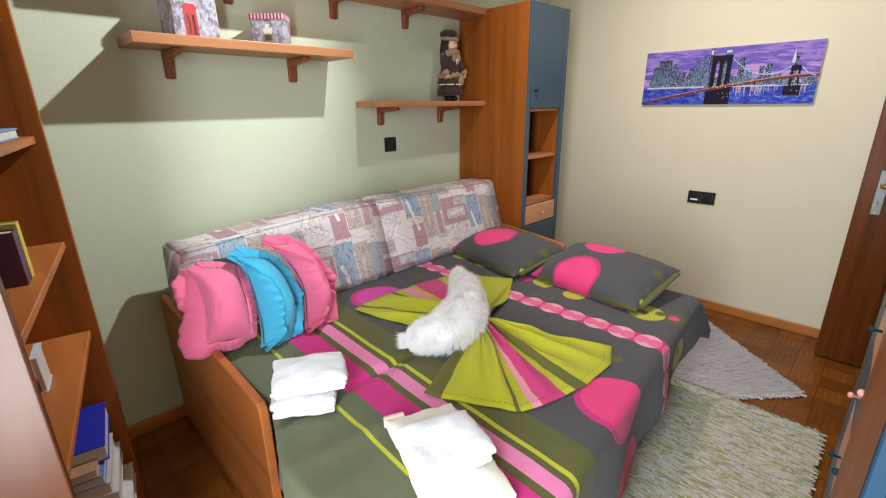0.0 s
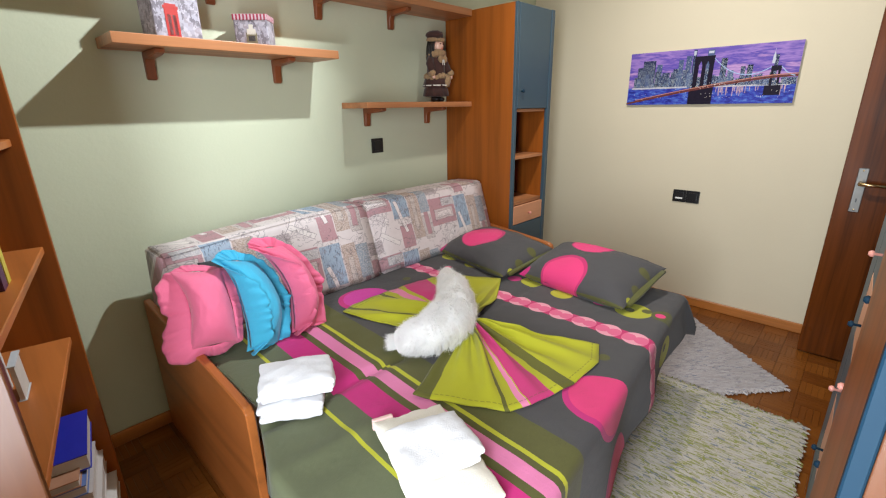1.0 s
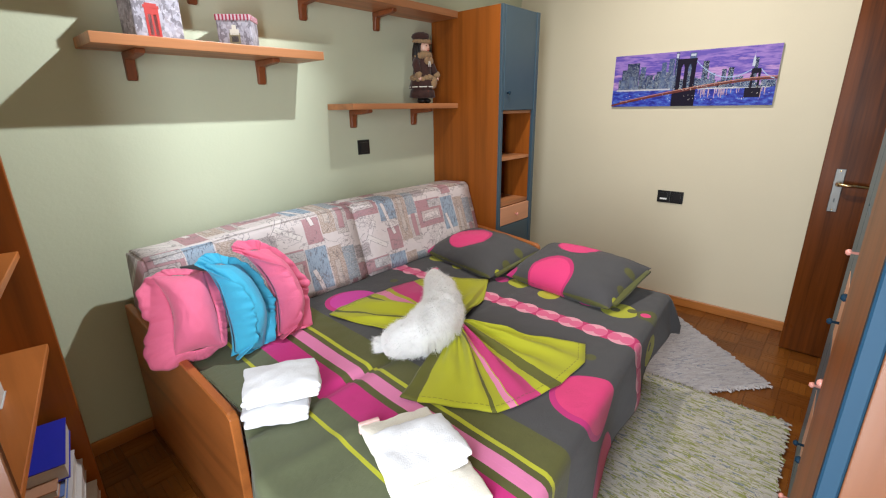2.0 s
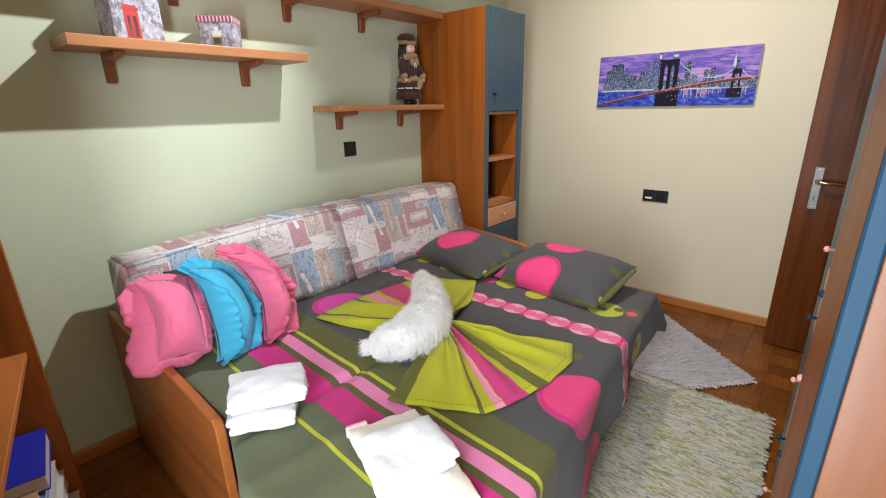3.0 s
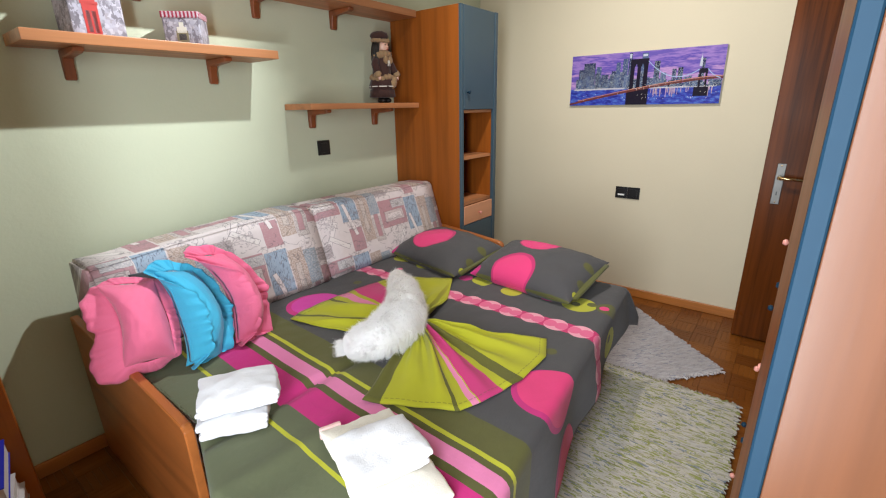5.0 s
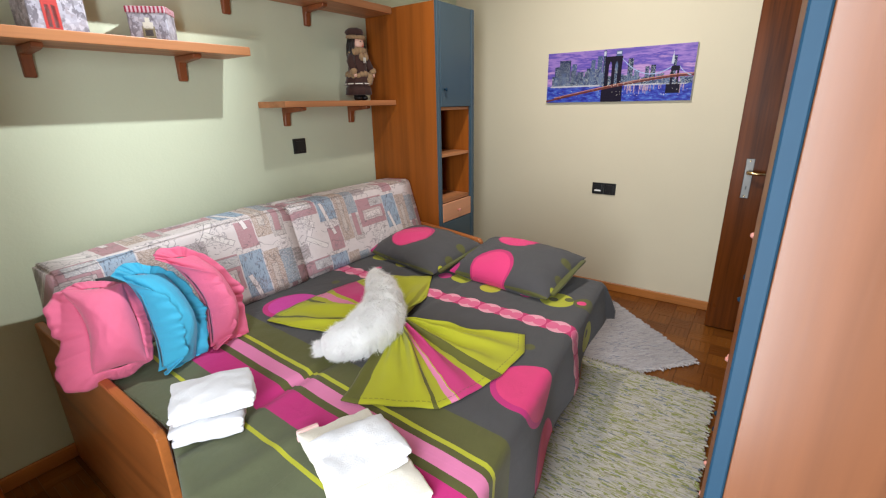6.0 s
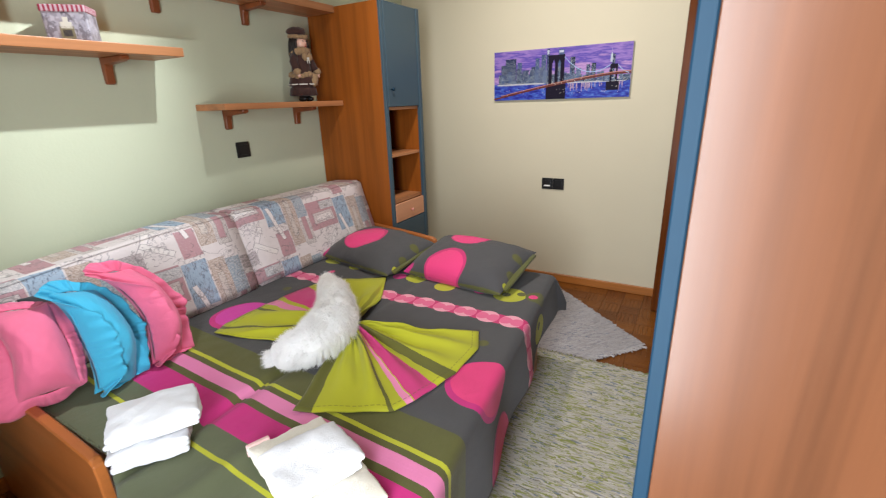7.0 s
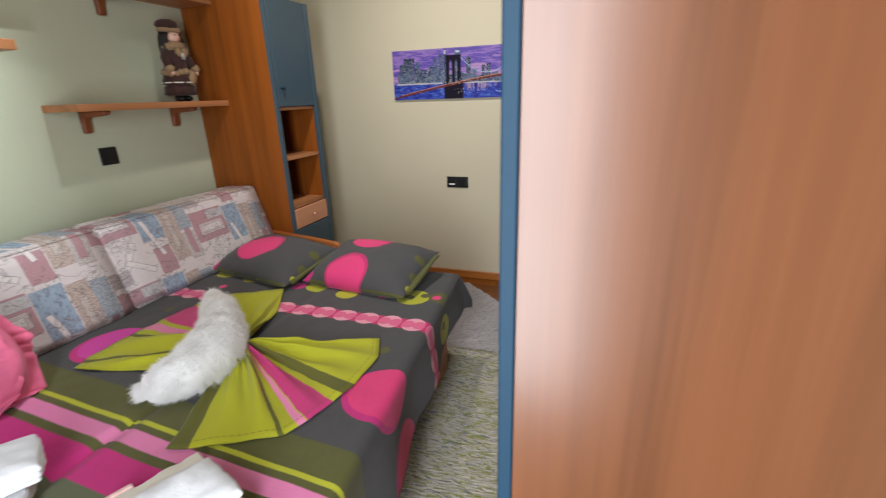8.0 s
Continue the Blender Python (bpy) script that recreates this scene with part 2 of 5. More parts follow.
    block(0.42, 0.45, 0.05, 0.20, ROSE, 0.0015)
    block(0.02, 0.20, 0.125, 0.15, WHITE, 0.0026, 1.05)
    block(0.08, 0.22, 0.075, 0.10, (0.66, 0.60, 0.58), 0.0026, -0.65)
    block(0.245, 0.265, 0.10, 0.32, WHITE, 0.0022, 0.22)
    mark(block(0.0, 0.09, 0.02, 0.10, (0.47, 0.40, 0.40), 0.0), fine, 0.50, INK, 0.5)
    mark(block(0.10, 0.20, 0.385, 0.44, (0.40, 0.38, 0.39), 0.0015), fine, 0.52, WHITE, 0.6)
    scrawl = n.math("LESS_THAN", n.math("ABSOLUTE", n.math("SUBTRACT", n.noise(p, 11, 2, 0.5), 0.5)), 0.010)
    col = n.mix(n.math("MULTIPLY", n.math("MULTIPLY", scrawl, n.math("GREATER_THAN", mid, 0.48)), 0.55), col, INK)
    swirl = n.math("LESS_THAN", n.math("ABSOLUTE", n.math("SUBTRACT", n.noise(p, 38, 2, 0.5), 0.5)), 0.03)
    col = n.mix(n.math("MULTIPLY", n.math("MULTIPLY", swirl, n.math("GREATER_THAN", n.noise(p, 7, 2), 0.54)), 0.5), col, (0.22, 0.19, 0.20))
    col = n.mix(n.math("MULTIPLY", n.math("GREATER_THAN", fine, 0.60), 0.22), col, (0.66, 0.61, 0.59))
    return n.done(col, 0.8, n.math("ADD", n.noise(v, 500, 2), n.noise(v, 12, 3)), 0.2, 0.003, spec=0.25)


def mat_island(name, stops, rough=0.9, bump=300, spec=0.2):
    """Colour drawn for every loose piece of one mesh."""
    n = Nodes(name)
    r = n.node("ShaderNodeNewGeometry").outputs["Random Per Island"]
    v = n.coords()
    col = n.ramp(r, stops, True)
    f = n.noise(v, bump, 3)
    hs = n.mix(n.math("MULTIPLY", f, 0.25), col, (0.10, 0.09, 0.08))
    return n.done(hs, rough, f, 0.5, 0.003, spec=spec)


def mat_parquet():
    n = Nodes("oiled_oak_parquet")
    v = n.coords("Object")
    snap = n.node("ShaderNodeVectorMath", operation="FLOOR")
    block = n.node("ShaderNodeTexWhiteNoise")
    block.noise_dimensions = "2D"
    n.link(n.place(n.node("ShaderNodeNewGeometry").outputs["Position"], (1 / 0.124, 1 / 0.124, 0)), snap.inputs[0])
    n.link(snap.outputs[0], block.inputs["Vector"])
    r = n.math("ADD", n.math("MULTIPLY", n.node("ShaderNodeNewGeometry").outputs["Random Per Island"], 0.4), n.math("MULTIPLY", block.outputs["Value"], 0.6))
    col = n.ramp(r, [(0.1, (0.125, 0.036, 0.004)), (0.4, (0.170, 0.050, 0.006)), (0.65, (0.215, 0.068, 0.008)), (0.9, (0.28, 0.094, 0.014))])
    g = n.noise(n.place(v, (25, 170, 60)), 1.0, 4, 0.6)
    col = n.mix(n.math("MULTIPLY", g, 0.45), col, (0.095, 0.026, 0.003))
    rough = n.math("ADD", 0.30, n.math("MULTIPLY", n.noise(v, 9, 3), 0.16))
    return n.done(col, rough, g, 0.08, 0.001)


def mat_tin(name):
    """Tin with a grey street print and scattered marks."""
    n = Nodes(name)
    v = n.coords()
    vo = n.node("ShaderNodeTexVoronoi", distance="CHEBYCHEV")
    n.link(v, vo.inputs["Vector"])
    vo.inputs["Scale"].default_value = 80
    r = n.xy(vo.outputs["Color"])[0]
    col = n.ramp(r, [(0.0, (0.30, 0.28, 0.33)), (0.25, (0.46, 0.43, 0.48)), (0.45, (0.22, 0.20, 0.23)), (0.6, (0.36, 0.34, 0.40)), (0.88, (0.26, 0.22, 0.24))], True)
    col = n.mix(n.math("GREATER_THAN", n.noise(n.place(v, (1, 1, 0.5)), 45, 4, 0.7), 0.54), col, (0.07, 0.055, 0.07))
    col = n.mix(n.math("MULTIPLY", n.noise(v, 22, 3, 0.6), 0.6), col, (0.42, 0.39, 0.44))
    return n.done(col, 0.35, spec=0.5)


def mat_stripes(name, a, b, period, turn):
    n = Nodes(name)
    x, y, _ = n.xy(n.coords())
    co, si = math.cos(radians(turn)), math.sin(radians(turn))
    along = n.math("ADD", n.math("MULTIPLY", x, co - si), n.math("MULTIPLY", y, co + si))
    s = n.math("GREATER_THAN", n.math("FLOORED_MODULO", along, period), period * 0.5)
    return n.done(n.mix(s, a, b), 0.4)


def mat_print_sky():
    n = Nodes("print_dusk_sky")
    v = n.coords()
    x, y, z = n.xy(v)
    f = n.math("ADD", n.math("MULTIPLY", n.math("SUBTRACT", z, 1.50), 1.9), n.math("MULTIPLY", n.noise(n.place(v, (1, 4, 26), (0.22, 0, 0)), 1.0, 4, 0.65), 1.1))
    col = n.ramp(f, [(0.2, (0.06, 0.04, 0.36)), (0.42, (0.15, 0.09, 0.42)), (0.58, (0.48, 0.28, 0.52)), (0.72, (0.08, 0.055, 0.34)), (0.86, (0.30, 0.18, 0.48)), (1.0, (0.12, 0.08, 0.36))])
    return n.done(col, 0.45, spec=0.15)


def mat_print_water():
    n = Nodes("print_night_water")
    v = n.coords()
    f = n.noise(n.place(v, (1, 20, 60)), 1.0, 4, 0.7)
    col = n.ramp(f, [(0.3, (0.010, 0.012, 0.11)), (0.48, (0.03, 0.04, 0.34)), (0.62, (0.07, 0.15, 0.50)), (0.78, (0.30, 0.32, 0.50))])
    return n.done(col, 0.45, spec=0.15)


def mat_print_tower():
    n = Nodes("print_lit_towers")
    v = n.coords()
    r = n.node("ShaderNodeNewGeometry").outputs["Random Per Island"]
    base = n.ramp(r, [(0.0, (0.006, 0.008, 0.03)), (0.5, (0.025, 0.035, 0.10)), (1.0, (0.09, 0.13, 0.25))])
    x, y, z = n.xy(v)
    snap = n.node("ShaderNodeVectorMath", operation="FLOOR")
    n.link(n.place(v, (0.001, 420, 260)), snap.inputs[0])
    pick = n.node("ShaderNodeTexWhiteNoise")
    n.link(snap.outputs[0], pick.inputs["Vector"])
    low = n.math("MULTIPLY", n.math("SUBTRACT", 1.66, z), 1.9)
    lit = n.math("GREATER_THAN", n.math("ADD", pick.outputs["Value"], low), n.math("ADD", 0.80, n.math("MULTIPLY", r, 0.25)))
    glow = n.ramp(pick.outputs["Value"], [(0.3, (0.08, 0.14, 0.30)), (0.75, (0.18, 0.26, 0.38)), (1.0, (0.50, 0.52, 0.46))])
    return n.done(n.mix(n.math("MULTIPLY", lit, 0.75), base, glow), 0.45, spec=0.12)


M = {
    "wallA": mat_paint("pale_green_paint", (0.54, 0.57, 0.42)),
    "wallB": mat_paint("cream_paint", (0.61, 0.545, 0.40)),
    # ceiling is out of view; colour darkened and yellowed to cut bounced light
    "ceil": mat_paint("bounce_dimming_ceiling", (0.36, 0.29, 0.17)),
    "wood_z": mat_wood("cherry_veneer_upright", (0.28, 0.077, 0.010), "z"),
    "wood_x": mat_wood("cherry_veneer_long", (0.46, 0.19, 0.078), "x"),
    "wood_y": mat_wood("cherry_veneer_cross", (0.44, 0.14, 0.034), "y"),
    # same cherry beside the window, its colour darkened to offset strong window light
    "wood_dimmed": mat_wood("dimmed_cherry_veneer", (0.118, 0.043, 0.018), "z", 0.24, 0.6, 0.8),
    "bracket": mat_wood("red_brown_wood", (0.24, 0.065, 0.018), "z", 0.4),
    "arm": mat_wood("varnished_beech_red", (0.40, 0.125, 0.03), "y", 0.28),
    "base": mat_wood("baseboard_wood", (0.46, 0.16, 0.03), "y", 0.35),
    "base_x": mat_wood("baseboard_wood_long", (0.46, 0.16, 0.03), "x", 0.35),
    "door": mat_wood("dark_mahogany", (0.105, 0.027, 0.004), "z", 0.24, 0.95, 2.0),
    "blue": mat_plain("slate_blue_laminate", (0.038, 0.072, 0.098), 0.42, var=0.08, scale=8),
    "blue_edge": mat_plain("blue_edge_band", (0.007, 0.028, 0.052), 0.55, var=0.06, spec=0.15),
    "drawer": mat_wood("salmon_beech_front", (0.66, 0.30, 0.16), "x", 0.35, 0.12),
    "black": mat_plain("black_plastic", (0.012, 0.012, 0.013), 0.3, var=0.1),
    "white_pl": mat_plain("white_plastic", (0.75, 0.75, 0.72), 0.35),
    "nickel": mat_plain("brushed_nickel", (0.16, 0.155, 0.145), 0.45, 1.0),
    "brass": mat_plain("worn_brass", (0.66, 0.50, 0.26), 0.25, 1.0),
    "pinkknob": mat_plain("pink_knob_paint", (0.72, 0.30, 0.24), 0.3),
    "pinkcloth": mat_cloth("pink_cotton", (0.70, 0.14, 0.25)),
    "bluecloth": mat_cloth("turquoise_cotton", (0.05, 0.37, 0.56)),
    "towel": mat_terry("white_terry", (0.73, 0.73, 0.76)),
    "cream": mat_terry("cream_terry", (0.78, 0.73, 0.63)),
    "pinkterry": mat_terry("pale_pink_terry", (0.75, 0.48, 0.45)),
    "patch": mat_patchwork(),
    "olive": mat_cloth("olive_cotton", (0.085, 0.085, 0.02)),
    "spread": mat_spread(),
    "parquet": mat_parquet(),
    "grout": mat_plain("dark_joint", (0.11, 0.034, 0.006), 0.6),
    "fur": mat_fur(),
    "paper": mat_plain("paper", (0.50, 0.47, 0.43), 0.7),
    "mattress": mat_cloth("ticking", (0.5, 0.48, 0.44)),
}


for _k, _v in (("wood_z", 0.25), ("wood_x", 0.35), ("wood_y", 0.3), ("door", 0.07), ("parquet", 0.3), ("wood_dimmed", 0.25)):
    M[_k].node_tree.nodes["Principled BSDF"].inputs["Specular IOR Level"].default_value = _v
M["wood_dimmed"].node_tree.nodes["Principled BSDF"].inputs["Coat Weight"].default_value = 0.27
M["wood_dimmed"].node_tree.nodes["Principled BSDF"].inputs["Coat Roughness"].default_value = 0.26
M["wood_dimmed"].node_tree.nodes["Principled BSDF"].inputs["Coat IOR"].default_value = 1.42


# ---- builders ----
def world_of(ob):
    m = ob.matrix_basis.copy()
    return (world_of(ob.parent) @ ob.matrix_parent_inverse @ m) if ob.parent else m


def mesh_from(name, bm, mats, smooth=False):
    me = bpy.data.meshes.new(name)
    bm.normal_update()
    bm.to_mesh(me)
    bm.free()
    for m in mats if isinstance(mats, (list, tuple)) else [mats]:
        me.materials.append(m)
    if smooth:
        me.polygons.foreach_set("use_smooth", [True] * len(me.polygons))
    return me


def part(name, bm, material, parent=None, label="", smooth=False):
    """Links a bmesh, given in world places, as one mesh under a thing or a part."""
    ob = new(name, mesh_from(name, bm, material, smooth))
    if parent is not None:
        ob.parent = parent
        ob.matrix_parent_inverse = world_of(parent).inverted()
    if label:
        tagged(ob, label)
    return ob


def thing(name, at, label, category, group=""):
    ob = new(name)
    ob.matrix_basis = pose(*at)
    ob.empty_display_size = 0.05
    return tagged(ob, label, category, group)


def solo(name, bm, material, label, category, group="", smooth=False, kind=""):
    return tagged(part(name, bm, material, None, "", smooth), label, category, group, kind)


def box(x0, x1, y0, y1, z0, z1, bevel=0.0, bm=None, seg=1):
    keep = bm is not None
    b = bmesh.new()
    bmesh.ops.create_cube(b, size=1, matrix=Matrix.LocRotScale(((x0 + x1) / 2, (y0 + y1) / 2, (z0 + z1) / 2), None, (abs(x1 - x0), abs(y1 - y0), abs(z1 - z0))))
    if bevel:
        bmesh.ops.bevel(b, geom=b.edges[:], offset=bevel, segments=seg, profile=0.6, affect="EDGES")
    if keep:
        me = bpy.data.meshes.new("tmp")
        b.to_mesh(me)
        bm.from_mesh(me)
        bpy.data.meshes.remove(me)
        b.free()
        return bm
    return b


def prism(pts, axis, lo, hi, bevel=0.0, seg=2):
    """A polygon in the two other axes, drawn out along one axis."""
    b = bmesh.new()

    def at(p, h):
        return {"x": (h, p[0], p[1]), "y": (p[0], h, p[1]), "z": (p[0], p[1], h)}[axis]

    lows = [b.verts.new(at(p, lo)) for p in pts]
    highs = [b.verts.new(at(p, hi)) for p in pts]
    b.faces.new(lows)
    b.faces.new(highs[::-1])
    for i in range(len(pts)):
        j = (i + 1) % len(pts)
        b.faces.new((lows[j], lows[i], highs[i], highs[j]))
    bmesh.ops.recalc_face_normals(b, faces=b.faces[:])
    if bevel:
        bmesh.ops.bevel(b, geom=b.edges[:], offset=bevel, segments=seg, affect="EDGES")
    return b


def tube(path, radii, sides=10, cap=True):
    b = bmesh.new()
    rings = []
    for i, p in enumerate(path):
        p = Vector(p)
        d = (Vector(path[min(i + 1, len(path) - 1)]) - Vector(path[max(i - 1, 0)])).normalized()
        q = d.to_track_quat("Z", "Y")
        r = radii[i] if isinstance(radii, (list, tuple)) else radii
        rings.append([b.verts.new(p + q @ Vector((r * math.cos(a), r * math.sin(a), 0))) for a in (k * 2 * math.pi / sides for k in range(sides))])
    for r0, r1 in zip(rings, rings[1:]):
        for k in range(sides):
            b.faces.new((r0[k], r0[(k + 1) % sides], r1[(k + 1) % sides], r1[k]))
    if cap:
        b.faces.new(rings[0][::-1])
        b.faces.new(rings[-1])
    return b


def ball(at, r, scale=(1, 1, 1), seg=14, bm=None):
    b = bm or bmesh.new()
    bmesh.ops.create_uvsphere(b, u_segments=seg, v_segments=seg // 2 + 2, radius=r, matrix=Matrix.LocRotScale(at, None, scale))
    return b


def wob(x, y, z, s):
    return noise.noise(Vector((x * s, y * s, z * s)))


# ---- structure ----
XL, XR, YB, YF, H = -3.75, 0.0, 0.0, -2.87, 2.86


def setting(name, bm, mat, label=""):
    return tagged(part(name, bm, mat), label, kind="structure")


setting("wall_north", box(XL - 0.12, XR + 0.12, 0, 0.12, 0, H), M["wallA"], "pale green painted plaster wall behind the bed")
setting("wall_east", box(0, 0.12, YF, 0, 0, H), M["wallB"], "cream painted plaster wall with a city picture")
_b = box(XL, -1.10, YF - 0.12, YF, 0, H)
box(-1.10, -0.24, YF - 0.12, YF, 2.05, H, bm=_b)
box(-0.24, 0.12, YF - 0.12, YF, 0, H, bm=_b)
setting("wall_south", _b, M["wallB"], "cream painted plaster wall with the doorway")
_b = box(XL - 0.12, XL, -1.85, 0, 0, H)
box(XL - 0.12, XL, YF - 0.12, -2.25, 0, H, bm=_b)
box(XL - 0.12, XL, -2.25, -1.85, 0, 0.30, bm=_b)
box(XL - 0.12, XL, -2.25, -1.85, 2.20, H, bm=_b)
setting("wall_west", _b, M["wallB"], "cream painted plaster wall with a window")
setting("ceiling", box(XL - 0.12, XR + 0.12, YF - 0.12, 0.12, H, H + 0.1), M["ceil"], "unseen ceiling, darkened to weaken and warm bounced light")
setting("hall_wall", box(-1.5, 0.3, YF - 1.32, YF - 1.2, 0, H), M["wallB"], "plain wall of the hall outside the door")

_w = setting("window_1", box(XL - 0.09, XL - 0.03, -2.25, -2.225, 0.30, 2.20, 0.004), M["white_pl"], "white framed window letting in daylight")
for y0, y1, z0, z1 in ((-1.875, -1.85, 0.30, 2.20), (-2.225, -1.875, 0.30, 0.33), (-2.225, -1.875, 2.17, 2.20)):
    part("window_frame", box(XL - 0.09, XL - 0.03, y0, y1, z0, z1, 0.004), M["white_pl"], _w)
_g = Nodes("window_glass")
_g.b.inputs["Transmission Weight"].default_value = 1.0
_g.done((1, 1, 1), 0.0)
_p = part("pane", box(XL - 0.064, XL - 0.058, -2.225, -1.875, 0.33, 2.17), _g.m, _w)
_p.visible_shadow = False

_b = box(-3.74, -1.06, -0.018, -0.002, 0, 0.062, 0.004)
setting("baseboard_north", _b, M["base_x"], "varnished wooden baseboard")
setting("baseboard_east", box(-0.018, -0.002, -2.84, -0.02, 0, 0.062, 0.004), M["base"], "varnished wooden baseboard")

# ---- sofa bed ----
bed = thing("sofa_bed", (-2.0, -0.9, 0), "cherry wood pull-out sofa bed beneath a printed spread", "bed")
part("base_frame", box(-2.94, -1.10, -1.00, -0.06, 0.06, 0.42, 0.006), M["wood_x"], bed)
part("seat_mattress", box(-2.93, -1.10, -1.08, -0.06, 0.425, 0.555, 0.03, seg=3), M["mattress"], bed)
part("drawer_frame", box(-2.95, -1.33, -1.61, -1.02, 0.05, 0.40, 0.006), M["wood_x"], bed, "cherry wood front of the pull-out")
part("pull_out_mattress", box(-2.97, -1.31, -1.63, -1.10, 0.405, 0.555, 0.03, seg=3), M["mattress"], bed)


def end_panel(name, x0, x1, y_end, top_back, top_front, label):
    pts = [(-0.03, 0.012), (-0.03, top_back)]
    for i in range(1, 9):
        s = i / 9
        y = -0.03 + (y_end + 0.05 + 0.03) * s
        pts.append((y, top_back + (top_front - top_back) * s ** 1.5))
    pts += [(y_end + 0.02, top_front - 0.004), (y_end + 0.004, top_front - 0.018), (y_end, top_front - 0.05), (y_end, 0.012)]
    part(name, prism(pts, "x", x0, x1, 0.004, 1), M["arm"], bed, label)


end_panel("footboard", -2.978, -2.950, -1.01, 0.636, 0.592, "cherry wood end panel with a rounded top")
end_panel("headboard", -1.092, -1.058, -0.875, 0.672, 0.612, "curved red-brown wooden arm")

# ---- spread ----
X1, Y0, TOP = -1.300, -1.64, 0.578


def spread_at(u, v):
    """Where the point (u, v) of the flat cloth lies once it is draped."""
    foot = -2.936 - 0.082 * max(0.0, min(1.0, (-1.03 - v) / 0.24))
    dx = max(0.0, u - X1) if u > X1 else (max(0.0, foot - u) if v < -1.03 else 0.0)
    sx = 1 if u > X1 else -1
    edge = Y0 - 0.090 * max(0.0, -u - 1.30)
    dy = max(0.0, edge - v)
    x, y = min(max(u, foot), X1), max(v, edge)
    if v >= -1.03:
        x = max(x, -2.943)
    z = TOP + 0.004 * wob(u, v, 0, 5) + 0.002 * wob(u, v, 3, 16)
    z -= 0.014 * math.exp(-((v + 1.10 + 0.01 * wob(u, 0, 7, 3)) / 0.018) ** 2) * (0.4 + 0.6 * max(0, min(1, (-u - 1.9) * 2)))
    z += 0.006 * math.exp(-((v + 1.32 + 0.15 * (u + 2.7)) / 0.03) ** 2) * max(0, min(1, (-u - 2.55) * 5))
    downs = [0.0]
    for s, d in ((sx, dx), (0, dy)):
        if d <= 0:
            continue
        r = 0.03 if s != -1 else 0.016
        if d < r * 1.57:
            out, down = r * math.sin(d / r), r * (1 - math.cos(d / r))
        else:
            out, down = r, r + d - r * 1.57
            out += 0.05 * (down - r) + 0.014 * math.sin((u if s == 0 else v) * 13 + 1.5 * wob(u, v, 9, 2)) * min(1, (down - r) * 6)
        if s == 0:
            y -= out
        else:
            x += s * out
        downs.append(down)
    z -= max(downs) + (0.15 * min(downs[1:]) if len(downs) == 3 else 0.0)
    both = min(dx, dy)
    if both > 0.03:
        x += sx * 0.34 * (both - 0.03)
        y -= 0.34 * (both - 0.03)
    return Vector((x, y, max(z, 0.03)))


def build_spread():
    b = bmesh.new()
    uv = b.loops.layers.uv.new("UVMap")
    nu, nv = 150, 130
    us = [-3.22 + 2.08 * i / nu for i in range(nu + 1)]
    grid = []
    for u in us:
        hang = 0.18 + 0.12 * max(0, min(1, (-u - 1.4) / 1.0)) + 0.015 * wob(u, 0, 5, 4)
        low = Y0 - 0.090 * max(0.0, -u - 1.30) - hang - 0.03
        row = []
        for j in range(nv + 1):
            v = low + (-0.30 - low) * (j / nv)
            row.append((b.verts.new(spread_at(u, v)), u, v))
        grid.append(row)
    for i in range(nu):
        for j in range(nv):
            q = [grid[i][j], grid[i + 1][j], grid[i + 1][j + 1], grid[i][j + 1]]
            if len({tuple(round(c, 5) for c in p[0].co) for p in q}) < 4:
                if all(p[1] < -2.93 for p in q) and q[0][2] > -1.03:
                    continue
            f = b.faces.new([p[0] for p in q])
            for lp, p in zip(f.loops, q):
                lp[uv].uv = (p[1], p[2])
    bmesh.ops.dissolve_degenerate(b, dist=0.0002, edges=b.edges[:])
    return b


spread = solo("bedspread", build_spread(), M["spread"], "grey cotton bedspread printed with pink and green stripes and dots", "bedspread", smooth=True)
_s = spread.modifiers.new("thickness", "SOLIDIFY")
_s.thickness, _s.offset = 0.003, -1

# ---- back cushions ----
def back_cushion(x0, x1, label):
    pts = [(-0.062, 0.575), (-0.455, 0.575), (-0.445, 0.63), (-0.352, 0.925), (-0.335, 0.938), (-0.150, 0.932), (-0.13, 0.92)]
    b = prism(pts, "x", x0, x1, 0.012, 3)
    bmesh.ops.subdivide_edges(b, edges=[e for e in b.edges if e.calc_length() > 0.1], cuts=8, use_grid_fill=True)
    for v in b.verts:
        v.co += Vector((0, 0.006, 0.006)) * wob(*v.co, 7)
        v.co.z -= max(0.0, -2.35 - v.co.x) * 0.075 * (v.co.z - 0.57) / 0.36
    return solo("back_cushion", b, M["patch"], label, "cushion", "back cushions along the wall", True)


back_cushion(-2.952, -2.030, "patchwork print backrest cushion leaning on the wall, beside the footboard")
back_cushion(-2.022, -1.100, "patchwork print backrest cushion leaning on the wall, beside the cabinet")


